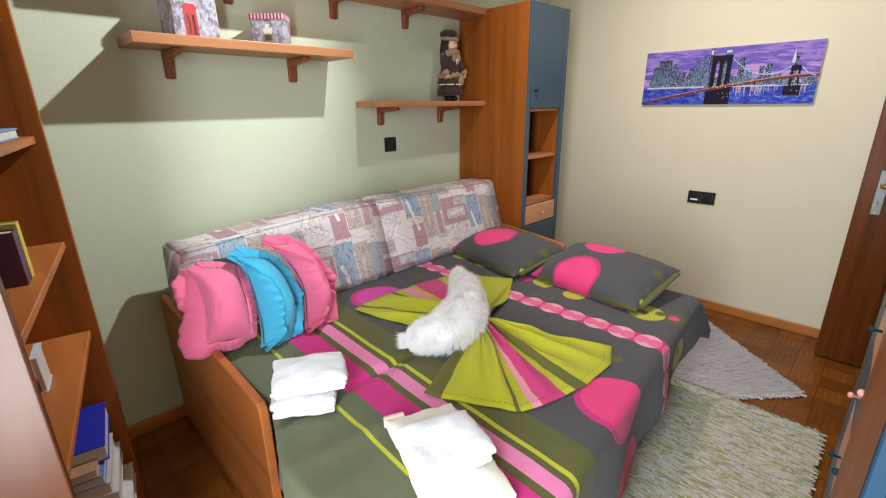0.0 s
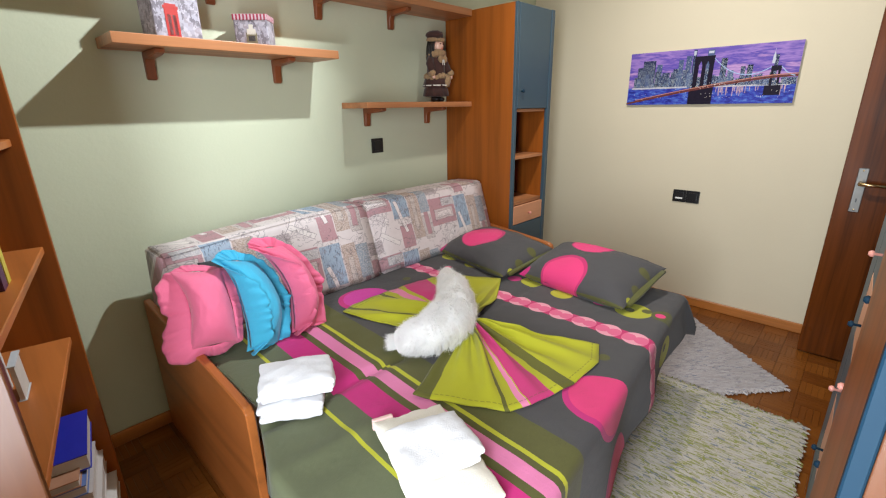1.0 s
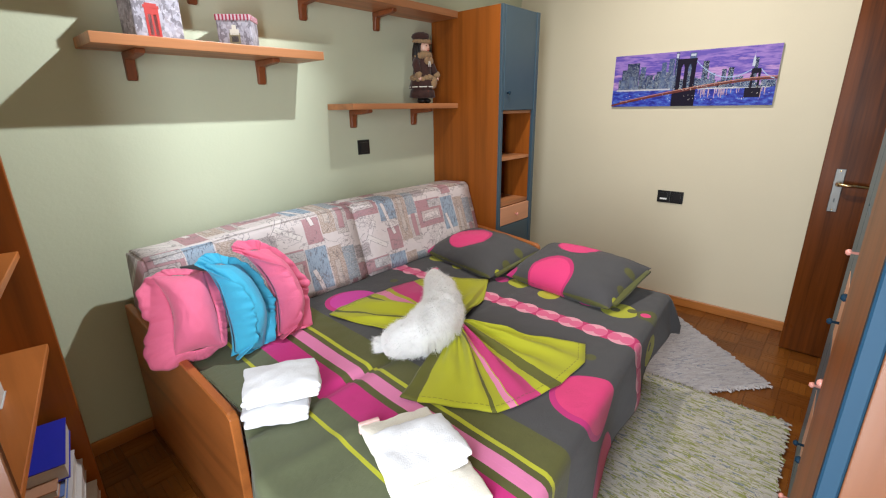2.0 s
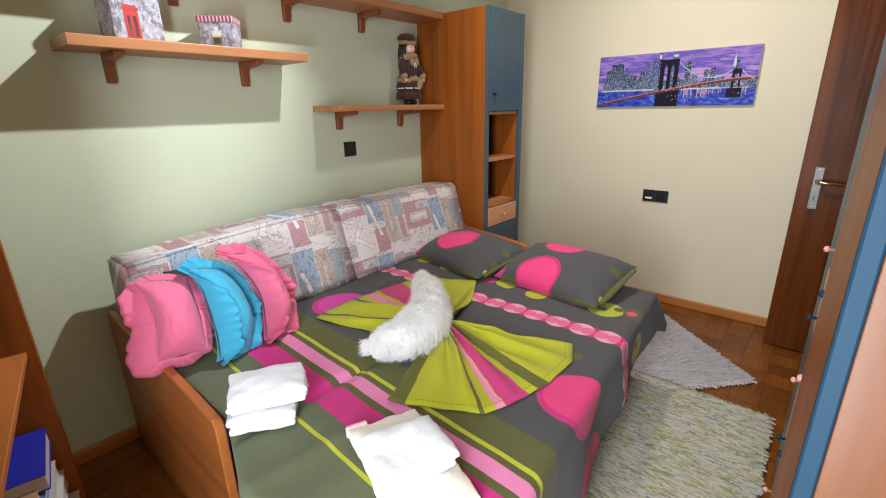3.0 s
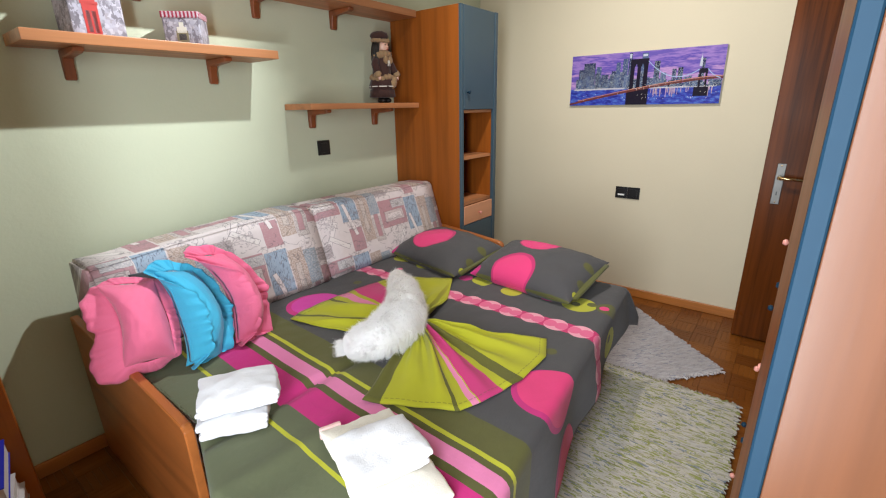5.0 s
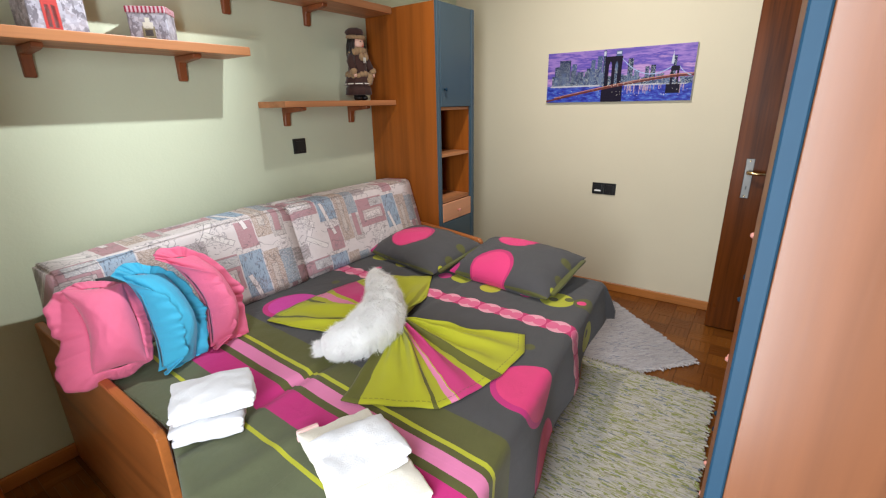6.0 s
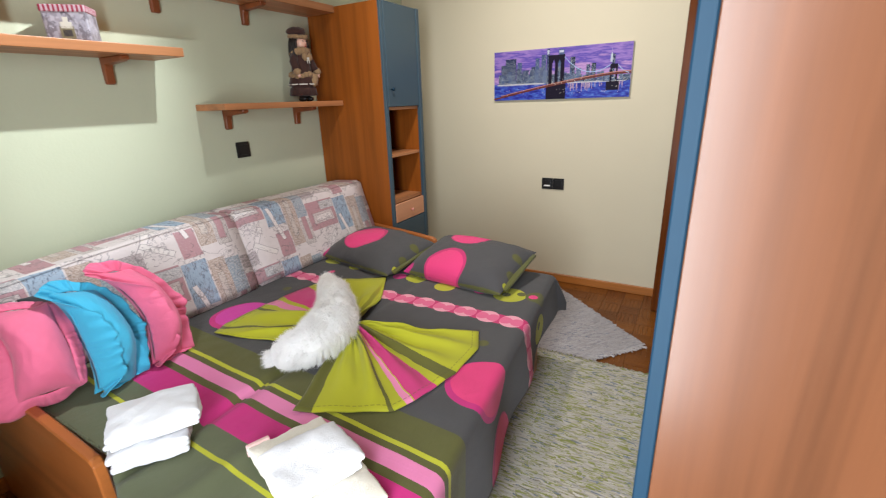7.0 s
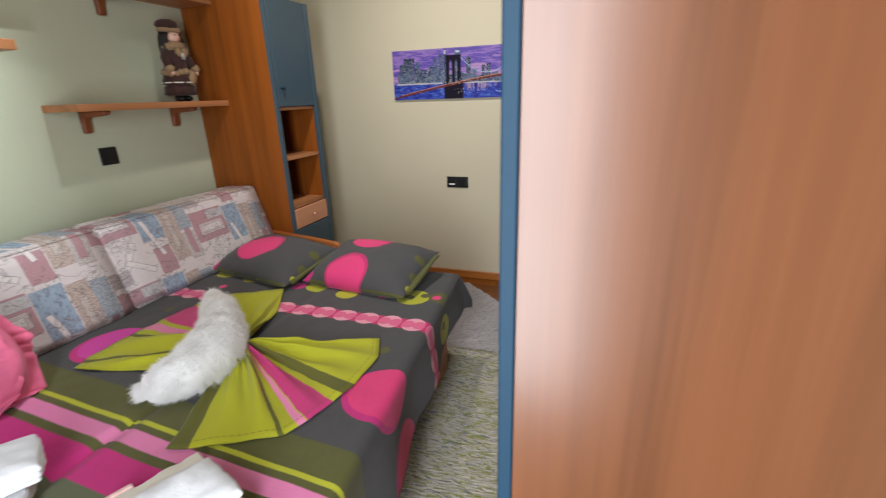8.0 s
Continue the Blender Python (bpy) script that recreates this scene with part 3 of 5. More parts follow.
# ---- soft cushions ----
def puff(w, h, t, n=22, pinch=0.06, power=2.4, uvs=False, seed=0.0):
    """A stuffed case lying in its local xy plane."""
    b = bmesh.new()
    uv = b.loops.layers.uv.new("UVMap")
    sides = []
    for s in (1, -1):
        rows = []
        for i in range(n + 1):
            row = []
            for j in range(n + 1):
                a, c = 2 * i / n - 1, 2 * j / n - 1
                a, c = math.sin(a * math.pi / 2), math.sin(c * math.pi / 2)
                k = max(0.0, (1 - abs(a) ** power) * (1 - abs(c) ** power)) ** 0.55
                x = a * w / 2 * (1 - pinch * (1 - c * c) * abs(a))
                y = c * h / 2 * (1 - pinch * (1 - a * a) * abs(c))
                z = s * t / 2 * k + 0.016 * wob(x + seed, y, s, 8) * k + 0.006 * (1 - abs(wob(x * 2.2, y + seed, s, 17))) * k + 0.003 * wob(x, y + seed, s, 40)
                row.append((b.verts.new((x, y, z)), x, y))
            rows.append(row)
        sides.append(rows)
        for i in range(n):
            for j in range(n):
                q = [rows[i][j], rows[i + 1][j], rows[i + 1][j + 1], rows[i][j + 1]]
                q = q if s > 0 else q[::-1]
                f = b.faces.new([p[0] for p in q])
                for lp, p in zip(f.loops, q):
                    lp[uv].uv = (p[1], p[2])
    bmesh.ops.remove_doubles(b, verts=b.verts[:], dist=0.0005)
    return b


def frill(w, h, t, wide, seed, fold, droop, sag=0.0):
    """A gathered strip round a case. fold: degrees by which its left side turns over the face; sag: how much wider it hangs at one corner."""
    b = bmesh.new()
    n, steps = 260, 7
    rings = []

    def top(x, y):
        a, c = min(1, abs(2 * x / w)), min(1, abs(2 * y / h))
        return t / 2 * max(0.0, (1 - a ** 1.9) * (1 - c ** 1.9)) ** 0.55

    for i in range(n):
        a = 2 * math.pi * i / n
        ca, sa = math.cos(a), math.sin(a)
        k = 1 / max(abs(ca), abs(sa)) ** 0.72
        base = Vector((ca * k * w / 2 * 0.97, sa * k * h / 2 * 0.97, 0))
        out = Vector((ca / w, sa / h, 0)).normalized()
        left = max(0.0, min(1.0, (-ca - 0.25) * 2.2)) * max(0.0, min(1.0, (0.80 - sa) * 3.0))
        left = left * left * (3 - 2 * left)
        th = radians(fold * left + droop * (1 - left))
        ph = 27 * a + 7.0 * wob(ca, sa, seed, 2.2)
        swell = 0.6 * math.sin(7 * a + 3 * wob(ca, sa, seed + 9, 2))
        ring = []
        for j in range(steps + 1):
            s = j / steps
            reach = wide * s * (1 + 1.0 * left + sag * max(0.0, -0.7 * sa - 0.7 * ca)) * (1 + 0.16 * wob(ca * 3, sa * 3, seed, 2) + 0.10 * swell * s)
            curl = th * min(1.0, 0.35 + s)
            p = base + out * reach * math.cos(curl) + Vector((0, 0, reach * math.sin(curl)))
            p.z += (0.0032 + 0.003 * wob(sa, ca, seed + 5, 4)) * s ** 0.6 * (math.sin(ph) + 0.5 * math.sin(1.7 * ph + seed)) + 0.012 * s * swell
            if abs(p.x) < w / 2 and abs(p.y) < h / 2 and th > 0.8:
                p.z = max(p.z, top(p.x, p.y) + 0.007 + 0.004 * math.sin(ph) * s)
            ring.append(b.verts.new(p))
        rings.append(ring)
    for i in range(n):
        r0, r1 = rings[i], rings[(i + 1) % n]
        for j in range(steps):
            b.faces.new((r0[j], r1[j], r1[j + 1], r0[j + 1]))
    return b


def facing(at, normal, up=(0, 0, 1), spin=0.0):
    """A pose whose z is the normal and whose y leans to up."""
    z = Vector(normal).normalized()
    x = Vector(up).cross(z).normalized()
    y = z.cross(x)
    m = Matrix((x, y, z)).transposed().to_4x4()
    return Matrix.Translation(at) @ m @ pose(0, 0, 0, 0, 0, spin)


def frilled_cushion(m, w, h, thick, mat, seed, fold, droop, wide, bend, label, sag=0.0):
    c = thing("throw_cushion", tuple(m.translation), label, "cushion", "frilled cushions on the bed")
    for name, b in (("case", puff(w, h, thick, 40, 0.05, 1.9, seed=seed)), ("frill", frill(w, h, thick, wide, seed, fold, droop, sag))):
        for v in b.verts:
            up = max(0.0, v.co.y + 0.06)
            v.co.x -= bend * up ** 2
            v.co.z -= 0.9 * v.co.y ** 2
            v.co.x += sag * 0.012 * max(0.0, 1 - (v.co.y / (0.4 * h)) ** 2) * max(0.0, -2 * v.co.x / w)
            v.co.x += 0.010 * wob(v.co.x, v.co.y, seed, 8)
            v.co.y += 0.010 * wob(v.co.y, v.co.x, seed + 2, 8)
        b.transform(m)
        for v in b.verts:
            if v.co.x > -2.93 and v.co.z < 0.590:
                v.co.z = 0.590 + 0.15 * (v.co.z - 0.590)
        o = part(name, b, mat, c, "gathered cotton frill" if name == "frill" else "", True)
        if name == "frill":
            s = o.modifiers.new("thickness", "SOLIDIFY")
            s.thickness = 0.002
    return c


frilled_cushion(facing((-2.905, -0.640, 0.772), (-0.32, -0.84, 0.40), spin=-1), 0.140, 0.262, 0.17, M["pinkcloth"], 1.3, -8, -42, 0.034, 0.9, "pink frilled cotton cushion slumped over the footboard", 0.7)
frilled_cushion(facing((-2.742, -0.665, 0.735), (0.06, -0.94, 0.30), spin=-13), 0.125, 0.325, 0.16, M["bluecloth"], 4.7, 128, 14, 0.042, 1.5, "turquoise frilled cotton cushion standing on edge")
frilled_cushion(facing((-2.582, -0.660, 0.748), (0.06, -0.94, 0.28), spin=-9), 0.108, 0.345, 0.15, M["pinkcloth"], 8.1, 128, 14, 0.042, 1.9, "pink frilled cotton cushion standing beside a blue one")

_m = facing((-2.815, -0.520, 0.790), (0.1, -0.9, 0.3))
_b = puff(0.12, 0.20, 0.07, 16, 0.05, seed=3.0)
_b.transform(_m)
solo("small_cushion", _b, mat_cloth("charcoal_cotton", (0.035, 0.035, 0.04), 0.4), "small charcoal cushion tucked behind the frilled ones", "cushion", smooth=True)


def bed_pillow(at, turn, tilt, mat, seed, label):
    m = Matrix.Translation(at) @ pose(0, 0, 0, 0, 0, turn) @ pose(0, 0, 0, 0, -tilt, 0)
    p = thing("pillow", at, label, "pillow", "pillows at the head of the bed")
    b = puff(0.38, 0.545, 0.165, 30, 0.04, 2.6, seed=seed)
    b.transform(m)
    part("pillow_case", b, mat, p, "", True)
    f = box(-0.15, 0.16, -0.285, -0.250, -0.006, 0.006, 0.002)
    bmesh.ops.subdivide_edges(f, edges=f.edges[:], cuts=6, use_grid_fill=True)
    for v in f.verts:
        v.co.z += 0.014 * math.sin(v.co.x * 22 + seed) * (abs(v.co.y) - 0.27) * 14
    f.transform(m)
    part("flap", f, M["olive"], p, "olive inner flap", True)


bed_pillow((-1.465, -0.730, 0.636), -11, 10, mat_pillow("pillow_print_a", ((0.01, 0.06, 0.11), (-0.4, 0.0, 0.02))), 2.0, "grey pillow with a pink disc beside the wooden arm")
bed_pillow((-1.455, -1.285, 0.644), -6, 13, mat_pillow("pillow_print_b", ((0.16, 0.05, 0.10), (-0.115, 0.045, 0.095))), 6.0, "grey pillow with two pink discs by the bed's edge")


# ---- bow of folded cloth and fur ----
KNOT = Vector((-2.175, -1.150, 0.615))


def wing(outer, pleats, seed, height):
    """A fan of cloth gathered at the knot; UV x runs along its outer edge."""
    b = bmesh.new()
    uv = b.loops.layers.uv.new("UVMap")
    n, mr = 120, 22
    seg = [0.0]
    for p, q in zip(outer, outer[1:]):
        seg.append(seg[-1] + math.dist(p, q))
    rows = []
    for i in range(n + 1):
        s = i / n * seg[-1]
        k = max(j for j in range(len(seg) - 1) if seg[j] <= s + 1e-9)
        f = (s - seg[k]) / (seg[k + 1] - seg[k])
        e = Vector((*(a + (c - a) * f for a, c in zip(outer[k], outer[k + 1])), TOP + 0.010))
        row = []
        for j in range(mr + 1):
            r = j / mr
            p = KNOT.lerp(e, r)
            ph = pleats * 2 * math.pi * i / n + 2.4 * wob(i / n * 3, 0, seed, 1)
            turn = ph / 2 + 1.4 * wob(r * 2, i / n * 4, seed, 1.3)
            wave = height * (0.5 + 0.5 * math.cos(2 * turn)) ** 1.6 * math.sin(math.pi * min(1, r * 1.02)) ** 0.7 * (1 - 0.72 * r) * (0.65 + 0.7 * wob(i / n * 5, seed, 2, 1.0))
            wave += 0.016 * (0.5 + 0.5 * math.cos(2.7 * ph + 2 * r)) * (1 - r) ** 2.2 * min(1, r * 8)
            p.z = TOP + 0.008 + (KNOT.z - TOP) * (1 - r) ** 2 * 0.8 + wave + 0.006 * wob(p.x, p.y, seed, 14) * r + 0.012 * (1 - abs(2 * i / n - 1)) * r * (1 - r)
            row.append((b.verts.new(p), i / n, r))
        rows.append(row)
    for i in range(n):
        for j in range(mr):
            q = [rows[i][j], rows[i][j + 1], rows[i + 1][j + 1], rows[i + 1][j]]
            f = b.faces.new([p[0] for p in q])
            for lp, p in zip(f.loops, q):
                lp[uv].uv = (p[1], p[2])
    bmesh.ops.remove_doubles(b, verts=b.verts[:], dist=0.0003)
    bmesh.ops.recalc_face_normals(b, faces=b.faces[:])
    return b


bow = thing("folded_cloth", (-2.175, -1.15, 0.58), "lime green striped cloth folded into a bow on the bed", "cloth")
_front = [(-1.969, -1.578), (-2.072, -1.625), (-2.237, -1.622), (-2.405, -1.583), (-2.474, -1.552), (-2.570, -1.381), (-2.606, -1.299)]
_back = [(-2.345, -0.965), (-2.412, -0.720), (-2.417, -0.665), (-2.353, -0.644), (-2.077, -0.650), (-1.894, -0.684), (-1.786, -0.754), (-1.685, -0.945), (-1.898, -1.074)]
for nm, o, pl, sd, st in (("front_wing", _front, 6, 3.0, ((0.335, 0.40, OLIVE), (0.445, 0.56, MAG), (0.565, 0.595, LPINK), (0.645, 0.665, OLIVE), (0.935, 1.0, OLIVE))),
                          ("back_wing", _back, 6, 8.0, ((0.235, 0.25, OLIVE), (0.36, 0.375, OLIVE), (0.40, 0.44, LPINK), (0.46, 0.56, MAG)))):
    _o = part(nm, wing(o, pl, sd, 0.052), mat_bow(nm + "_cotton", st), bow, "", True)
    _s = _o.modifiers.new("thickness", "SOLIDIFY")
    _s.thickness, _s.offset = 0.004, 0


FUR_SPINE = ((-2.034, -0.905, 0.69), (-2.12, -1.02, 0.69), (-2.204, -1.109, 0.68), (-2.285, -1.157, 0.665), (-2.363, -1.163, 0.65), (-2.416, -1.13, 0.638), (-2.455, -1.069, 0.615))


def build_fur():
    rng = random.Random(5)
    knots, thick = [Vector(p) for p in FUR_SPINE], [0.037, 0.056, 0.072, 0.082, 0.075, 0.058, 0.039]
    spine, rad = [], []
    for k in range(31):
        i, f = min(int(k / 5), 5), k / 5 - min(int(k / 5), 5)
        p = [knots[max(0, min(6, i + o))] for o in (-1, 0, 1, 2)]
        spine.append(0.5 * (2 * p[1] + (p[2] - p[0]) * f + (2 * p[0] - 5 * p[1] + 4 * p[2] - p[3]) * f ** 2 + (3 * p[1] - p[0] - 3 * p[2] + p[3]) * f ** 3))
        g = f * f * (3 - 2 * f)
        rad.append(thick[i] * (1 - g) + thick[i + 1] * g)
    b = tube(spine, rad, 24)
    bmesh.ops.smooth_vert(b, verts=b.verts[:], factor=0.3)
    for v in b.verts:
        v.co.z = max(v.co.z, TOP + 0.006)
        v.co += Vector((1, 1, 1)) * 0.008 * wob(*v.co, 20)
    for _ in range(38000):
        i = rng.randrange(len(spine) - 1)
        f = rng.random()
        c = spine[i].lerp(spine[i + 1], f)
        r = rad[i] * (1 - f) + rad[i + 1] * f
        d = (spine[i + 1] - spine[i]).normalized()
        q = d.to_track_quat("Z", "Y")
        a = rng.uniform(0, 2 * math.pi)
        nrm = q @ Vector((math.cos(a), math.sin(a), 0))
        if i < 2:
            nrm = (nrm - d * 1.2).normalized()
        if i > len(spine) - 4:
            nrm = (nrm + d * 1.2).normalized()
        if i > len(spine) - 4:
            r *= rng.random() ** 0.5
            c = c + d * 0.004
        root = c + nrm * r * 0.97
        if root.z < TOP + 0.004:
            root.z = TOP + 0.004
        tuft = Vector((wob(*root, 26), wob(root.y, root.z, root.x, 26), wob(root.z, root.x, root.y, 26)))
        way = (nrm * 0.6 + tuft * 0.8 + d * 0.7 + Vector((rng.gauss(0, 0.25), rng.gauss(0, 0.25), rng.gauss(0, 0.25) - 0.25))).normalized()
        ln = rng.uniform(0.014, 0.030)
        side = way.cross(Vector((rng.random(), rng.random(), rng.random()))).normalized() * 0.0009
        tip = root + way * ln
        tip.z = max(tip.z, TOP + 0.006)
        b.faces.new([b.verts.new(root - side), b.verts.new(root + side), b.verts.new(tip)])
    return b


solo("fur_piece", build_fur(), M["fur"], "fluffy white fur piece lying on the knot of the bow", "fur")


# ---- towels ----
def folded_towel(at, turn, w, d, h, mat, label, layers=2, seed=0.0, tilt=0.0):
    t = thing("towel", at, label, "towel", "folded towels on the bed")
    m = Matrix.Translation(at) @ pose(0, 0, 0, tilt, 0, turn)
    rng = random.Random(int(seed * 7))
    leaves = 3 * layers
    for k in range(leaves):
        z0, z1 = h * k / leaves + 0.0004, h * (k + 1) / leaves
        g = rng.uniform(-0.007, 0.004)
        b = box(-w / 2 - g, w / 2 + g, -d / 2 - g, d / 2 + g, z0, z1, 0.46 * (z1 - z0), seg=4)
        bmesh.ops.subdivide_edges(b, edges=[e for e in b.edges if e.calc_length() > 0.05], cuts=15, use_grid_fill=True)
        for v in b.verts:
            x, y = v.co.x, v.co.y
            rim = max(abs(x) / (w / 2), abs(y) / (d / 2))
            lift = (v.co.z / h)
            v.co.z += lift * (0.012 * wob(x, y, seed, 11) + 0.004 * wob(x, y, seed, 30) + 0.0016 * wob(x, y, seed + k, 80)) - lift * 0.010 * rim ** 4
            v.co.x += 0.009 * wob(y, v.co.z, seed + 0.4 * k, 13) + 0.003 * wob(y, v.co.z, seed + k, 45)
            v.co.y += 0.009 * wob(x, v.co.z, seed + 3 + 0.4 * k, 13) + 0.003 * wob(x, v.co.z, seed + k, 45)
        b.transform(m)
        part("fold", b, mat, t, "", True)
    if mat is M["cream"]:
        b = box(-w / 2 - 0.006, -w / 2 + 0.05, d / 2 - 0.004, d / 2 + 0.008, 0.006, h * 0.9, 0.004, seg=2)
        b.transform(m)
        part("hem", b, M["pinkterry"], t, "pale pink hem")


folded_towel((-2.868, -1.080, 0.582), -33, 0.175, 0.135, 0.060, M["towel"], "white folded terry towel under another one", 1, 1.0)
folded_towel((-2.845, -1.078, 0.642), -29, 0.200, 0.150, 0.056, M["towel"], "white folded terry towel stacked on another one", 1, 2.0)
folded_towel((-2.752, -1.530, 0.584), -22, 0.190, 0.335, 0.042, M["cream"], "cream folded terry towel under a white one", 1, 3.0)
folded_towel((-2.762, -1.540, 0.628), -21.5, 0.185, 0.155, 0.050, M["towel"], "white folded terry towel on a cream one", 1, 4.0)


# ---- wall shelves ----
def bracket(shelf, x, top, drop, reach):
    y = -0.002
    pts = [(y, top), (y, top - drop), (y - 0.010, top - drop - 0.004), (y - 0.022, top - drop), (y - 0.026, top - 0.045), (y - 0.034, top - 0.028),
           (y - reach + 0.02, top - 0.020), (y - reach, top - 0.014), (y - reach, top)]
    part("bracket", prism(pts, "x", x - 0.017, x + 0.017, 0.003, 1), M["bracket"], shelf, "red-brown wooden bracket")


def wall_shelf(x0, x1, z0, z1, brackets, drop, label):
    s = thing("wall_shelf", ((x0 + x1) / 2, 0, z0), label, "shelf", "wall shelves over the bed")
    part("board", box(x0, x1, -0.228, -0.002, z0, z1, 0.003, seg=2), M["wood_x"], s)
    for x in brackets:
        bracket(s, x, z0 - 0.0005, drop, 0.17)


wall_shelf(-2.910, -2.020, 1.611, 1.647, (-2.755, -2.230), 0.10, "cherry wood wall shelf holding two tins")
wall_shelf(-1.872, -1.048, 1.388, 1.418, (-1.718, -1.240), 0.095, "cherry wood wall shelf with a doll on it")
wall_shelf(-2.900, -1.048, 1.905, 1.943, (-2.485, -1.975, -1.510), 0.092, "long cherry wood wall shelf above the others")


# ---- tins ----
def tin(at, turn, w, d, h, lid, label, accent):
    t = thing("tin_box", at, label, "tin", "printed tins on the shelf")
    m = Matrix.Translation(at) @ pose(0, 0, 0, 0, 0, turn)
    b = box(-w / 2, w / 2, -d / 2, d / 2, 0, h - 0.02, 0.004, seg=2)
    b.transform(m)
    part("body", b, mat_tin("grey_street_print"), t)
    b = box(-w / 2 - 0.003, w / 2 + 0.003, -d / 2 - 0.003, d / 2 + 0.003, h - 0.024, h, 0.004, seg=2)
    b.transform(m)
    part("lid", b, lid, t, "striped tin lid")
    for x0, x1, z0, z1, c in accent:
        b = box(x0 * w, x1 * w, -d / 2 - 0.0012, -d / 2 + 0.001, z0 * h, z1 * h)
        b.transform(m)
        part("print", b, mat_plain("print_ink", c, 0.4), t)


_red, _dark, _pale = (0.42, 0.03, 0.025), (0.06, 0.05, 0.05), (0.62, 0.58, 0.50)
tin((-2.685, -0.125, 1.648), 6, 0.165, 0.115, 0.165, mat_stripes("red_white_stripe_lid", (0.16, 0.02, 0.03), (0.40, 0.30, 0.32), 0.012, 6), "grey printed tin with a red telephone box picture",
    ((-0.26, 0.02, 0.02, 0.60, _red), (-0.21, -0.14, 0.05, 0.46, (0.40, 0.38, 0.40)), (-0.10, -0.03, 0.05, 0.46, (0.30, 0.29, 0.30)), (-0.28, 0.04, 0.58, 0.64, _red), (-0.24, 0.0, 0.64, 0.68, _red)))
tin((-2.365, -0.128, 1.648), -42, 0.135, 0.100, 0.118, mat_stripes("dark_red_stripe_lid", (0.30, 0.02, 0.05), (0.52, 0.40, 0.44), 0.014, -42), "small grey printed tin with a red striped lid",
    ((-0.16, 0.16, 0.05, 0.40, (0.20, 0.17, 0.10)), (-0.13, 0.13, 0.34, 0.52, _pale), (-0.06, 0.06, 0.52, 0.66, _pale), (-0.10, 0.10, 0.12, 0.30, _dark)))


# ---- doll ----
def build_doll():
    x, y, z = -1.262, -0.125, 1.419
    rng = random.Random(4)
    prof = [(0.050, 0.030), (0.074, 0.034), (0.070, 0.075), (0.062, 0.082), (0.080, 0.088), (0.070, 0.130), (0.056, 0.165), (0.052, 0.215), (0.048, 0.245), (0.026, 0.285)]
    b = tube([(x, y, z + h) for _, h in prof], [r for r, _ in prof], 28)
    for v in b.verts:
        a = math.atan2(v.co.y - y, v.co.x - x)
        low = max(0.0, 0.14 - (v.co.z - z)) * 0.55
        v.co.x += math.cos(a) * low * 0.16 * math.sin(9 * a)
        v.co.y += math.sin(a) * low * 0.16 * math.sin(9 * a)

    def mark(n0, mi):
        b.faces.ensure_lookup_table()
        for f in b.faces[n0:]:
            f.material_index = mi

    def blob(at, r, sc, mi, rough=0.0, seg=16):
        n0, v0 = len(b.faces), len(b.verts)
        ball((x + at[0], y + at[1], z + at[2]), r, sc, seg, b)
        b.verts.ensure_lookup_table()
        for v in b.verts[v0:]:
            v.co += Vector((wob(*v.co, 90), wob(v.co.y, v.co.z, v.co.x, 90), wob(v.co.z, v.co.x, v.co.y, 90))) * rough
        mark(n0, mi)

    def strand(path, radii, mi):
        n0 = len(b.faces)
        me = bpy.data.meshes.new("tmp")
        t = tube([(x + p[0], y + p[1], z + p[2]) for p in path], radii, 8)
        t.to_mesh(me)
        t.free()
        b.from_mesh(me)
        bpy.data.meshes.remove(me)
        mark(n0, mi)

    for s in (-1, 1):
        blob((s * 0.024, -0.010, 0.014), 0.021, (0.9, 1.5, 0.75), 3)
        strand([(s * 0.022, 0, 0.02), (s * 0.022, 0, 0.06)], [0.017, 0.018], 3)
        strand([(s * 0.040, -0.004, 0.258), (s * 0.066, -0.014, 0.215), (s * 0.072, -0.038, 0.168)], [0.020, 0.023, 0.022], 0)
        for i in range(5):
            blob((s * 0.072 + rng.uniform(-0.010, 0.010), -0.042 + rng.uniform(-0.010, 0.010), 0.162 + rng.uniform(-0.008, 0.008)), 0.018, (1, 1, 1), 1, 0.005, 10)
        blob((s * 0.074, -0.054, 0.140), 0.010, (1, 1, 1.3), 2)
    for i in range(16):
        a = i * 2 * math.pi / 16
        blob((0.060 * math.cos(a), 0.060 * math.sin(a), 0.140 + 0.006 * math.sin(3 * a)), 0.018, (1, 1, 0.9), 1, 0.005, 10)
    for i in range(5):
        blob((0.020 + rng.uniform(-0.012, 0.012), -0.070, 0.118 + rng.uniform(-0.018, 0.014)), 0.021, (1, 0.8, 1), 1, 0.006, 10)
    for i in range(14):
        a = i * 2 * math.pi / 14
        blob((0.044 * math.cos(a), 0.038 * math.sin(a) - 0.004, 0.262 - 0.010 * math.sin(a)), 0.021, (1, 1, 0.95), 1, 0.006, 10)
    for s in (-1, 1):
        blob((s * 0.016 + 0.008, -0.050, 0.240), 0.019, (1, 0.7, 1.2), 1, 0.005, 10)
        strand([(s * 0.004, -0.062, 0.236), (s * 0.008, -0.064, 0.205)], [0.003, 0.003], 4)
    blob((0.004, -0.014, 0.315), 0.038, (0.92, 0.92, 1.06), 2)
    blob((0.006, -0.049, 0.312), 0.006, (0.9, 0.9, 0.9), 2, 0.0, 8)
    for s in (-1, 1):
        blob((s * 0.013 + 0.005, -0.0475, 0.322), 0.0042, (1.1, 0.5, 0.8), 3, 0.0, 8)
    blob((0.005, -0.0485, 0.296), 0.0045, (1.5, 0.5, 0.6), 5, 0.0, 8)
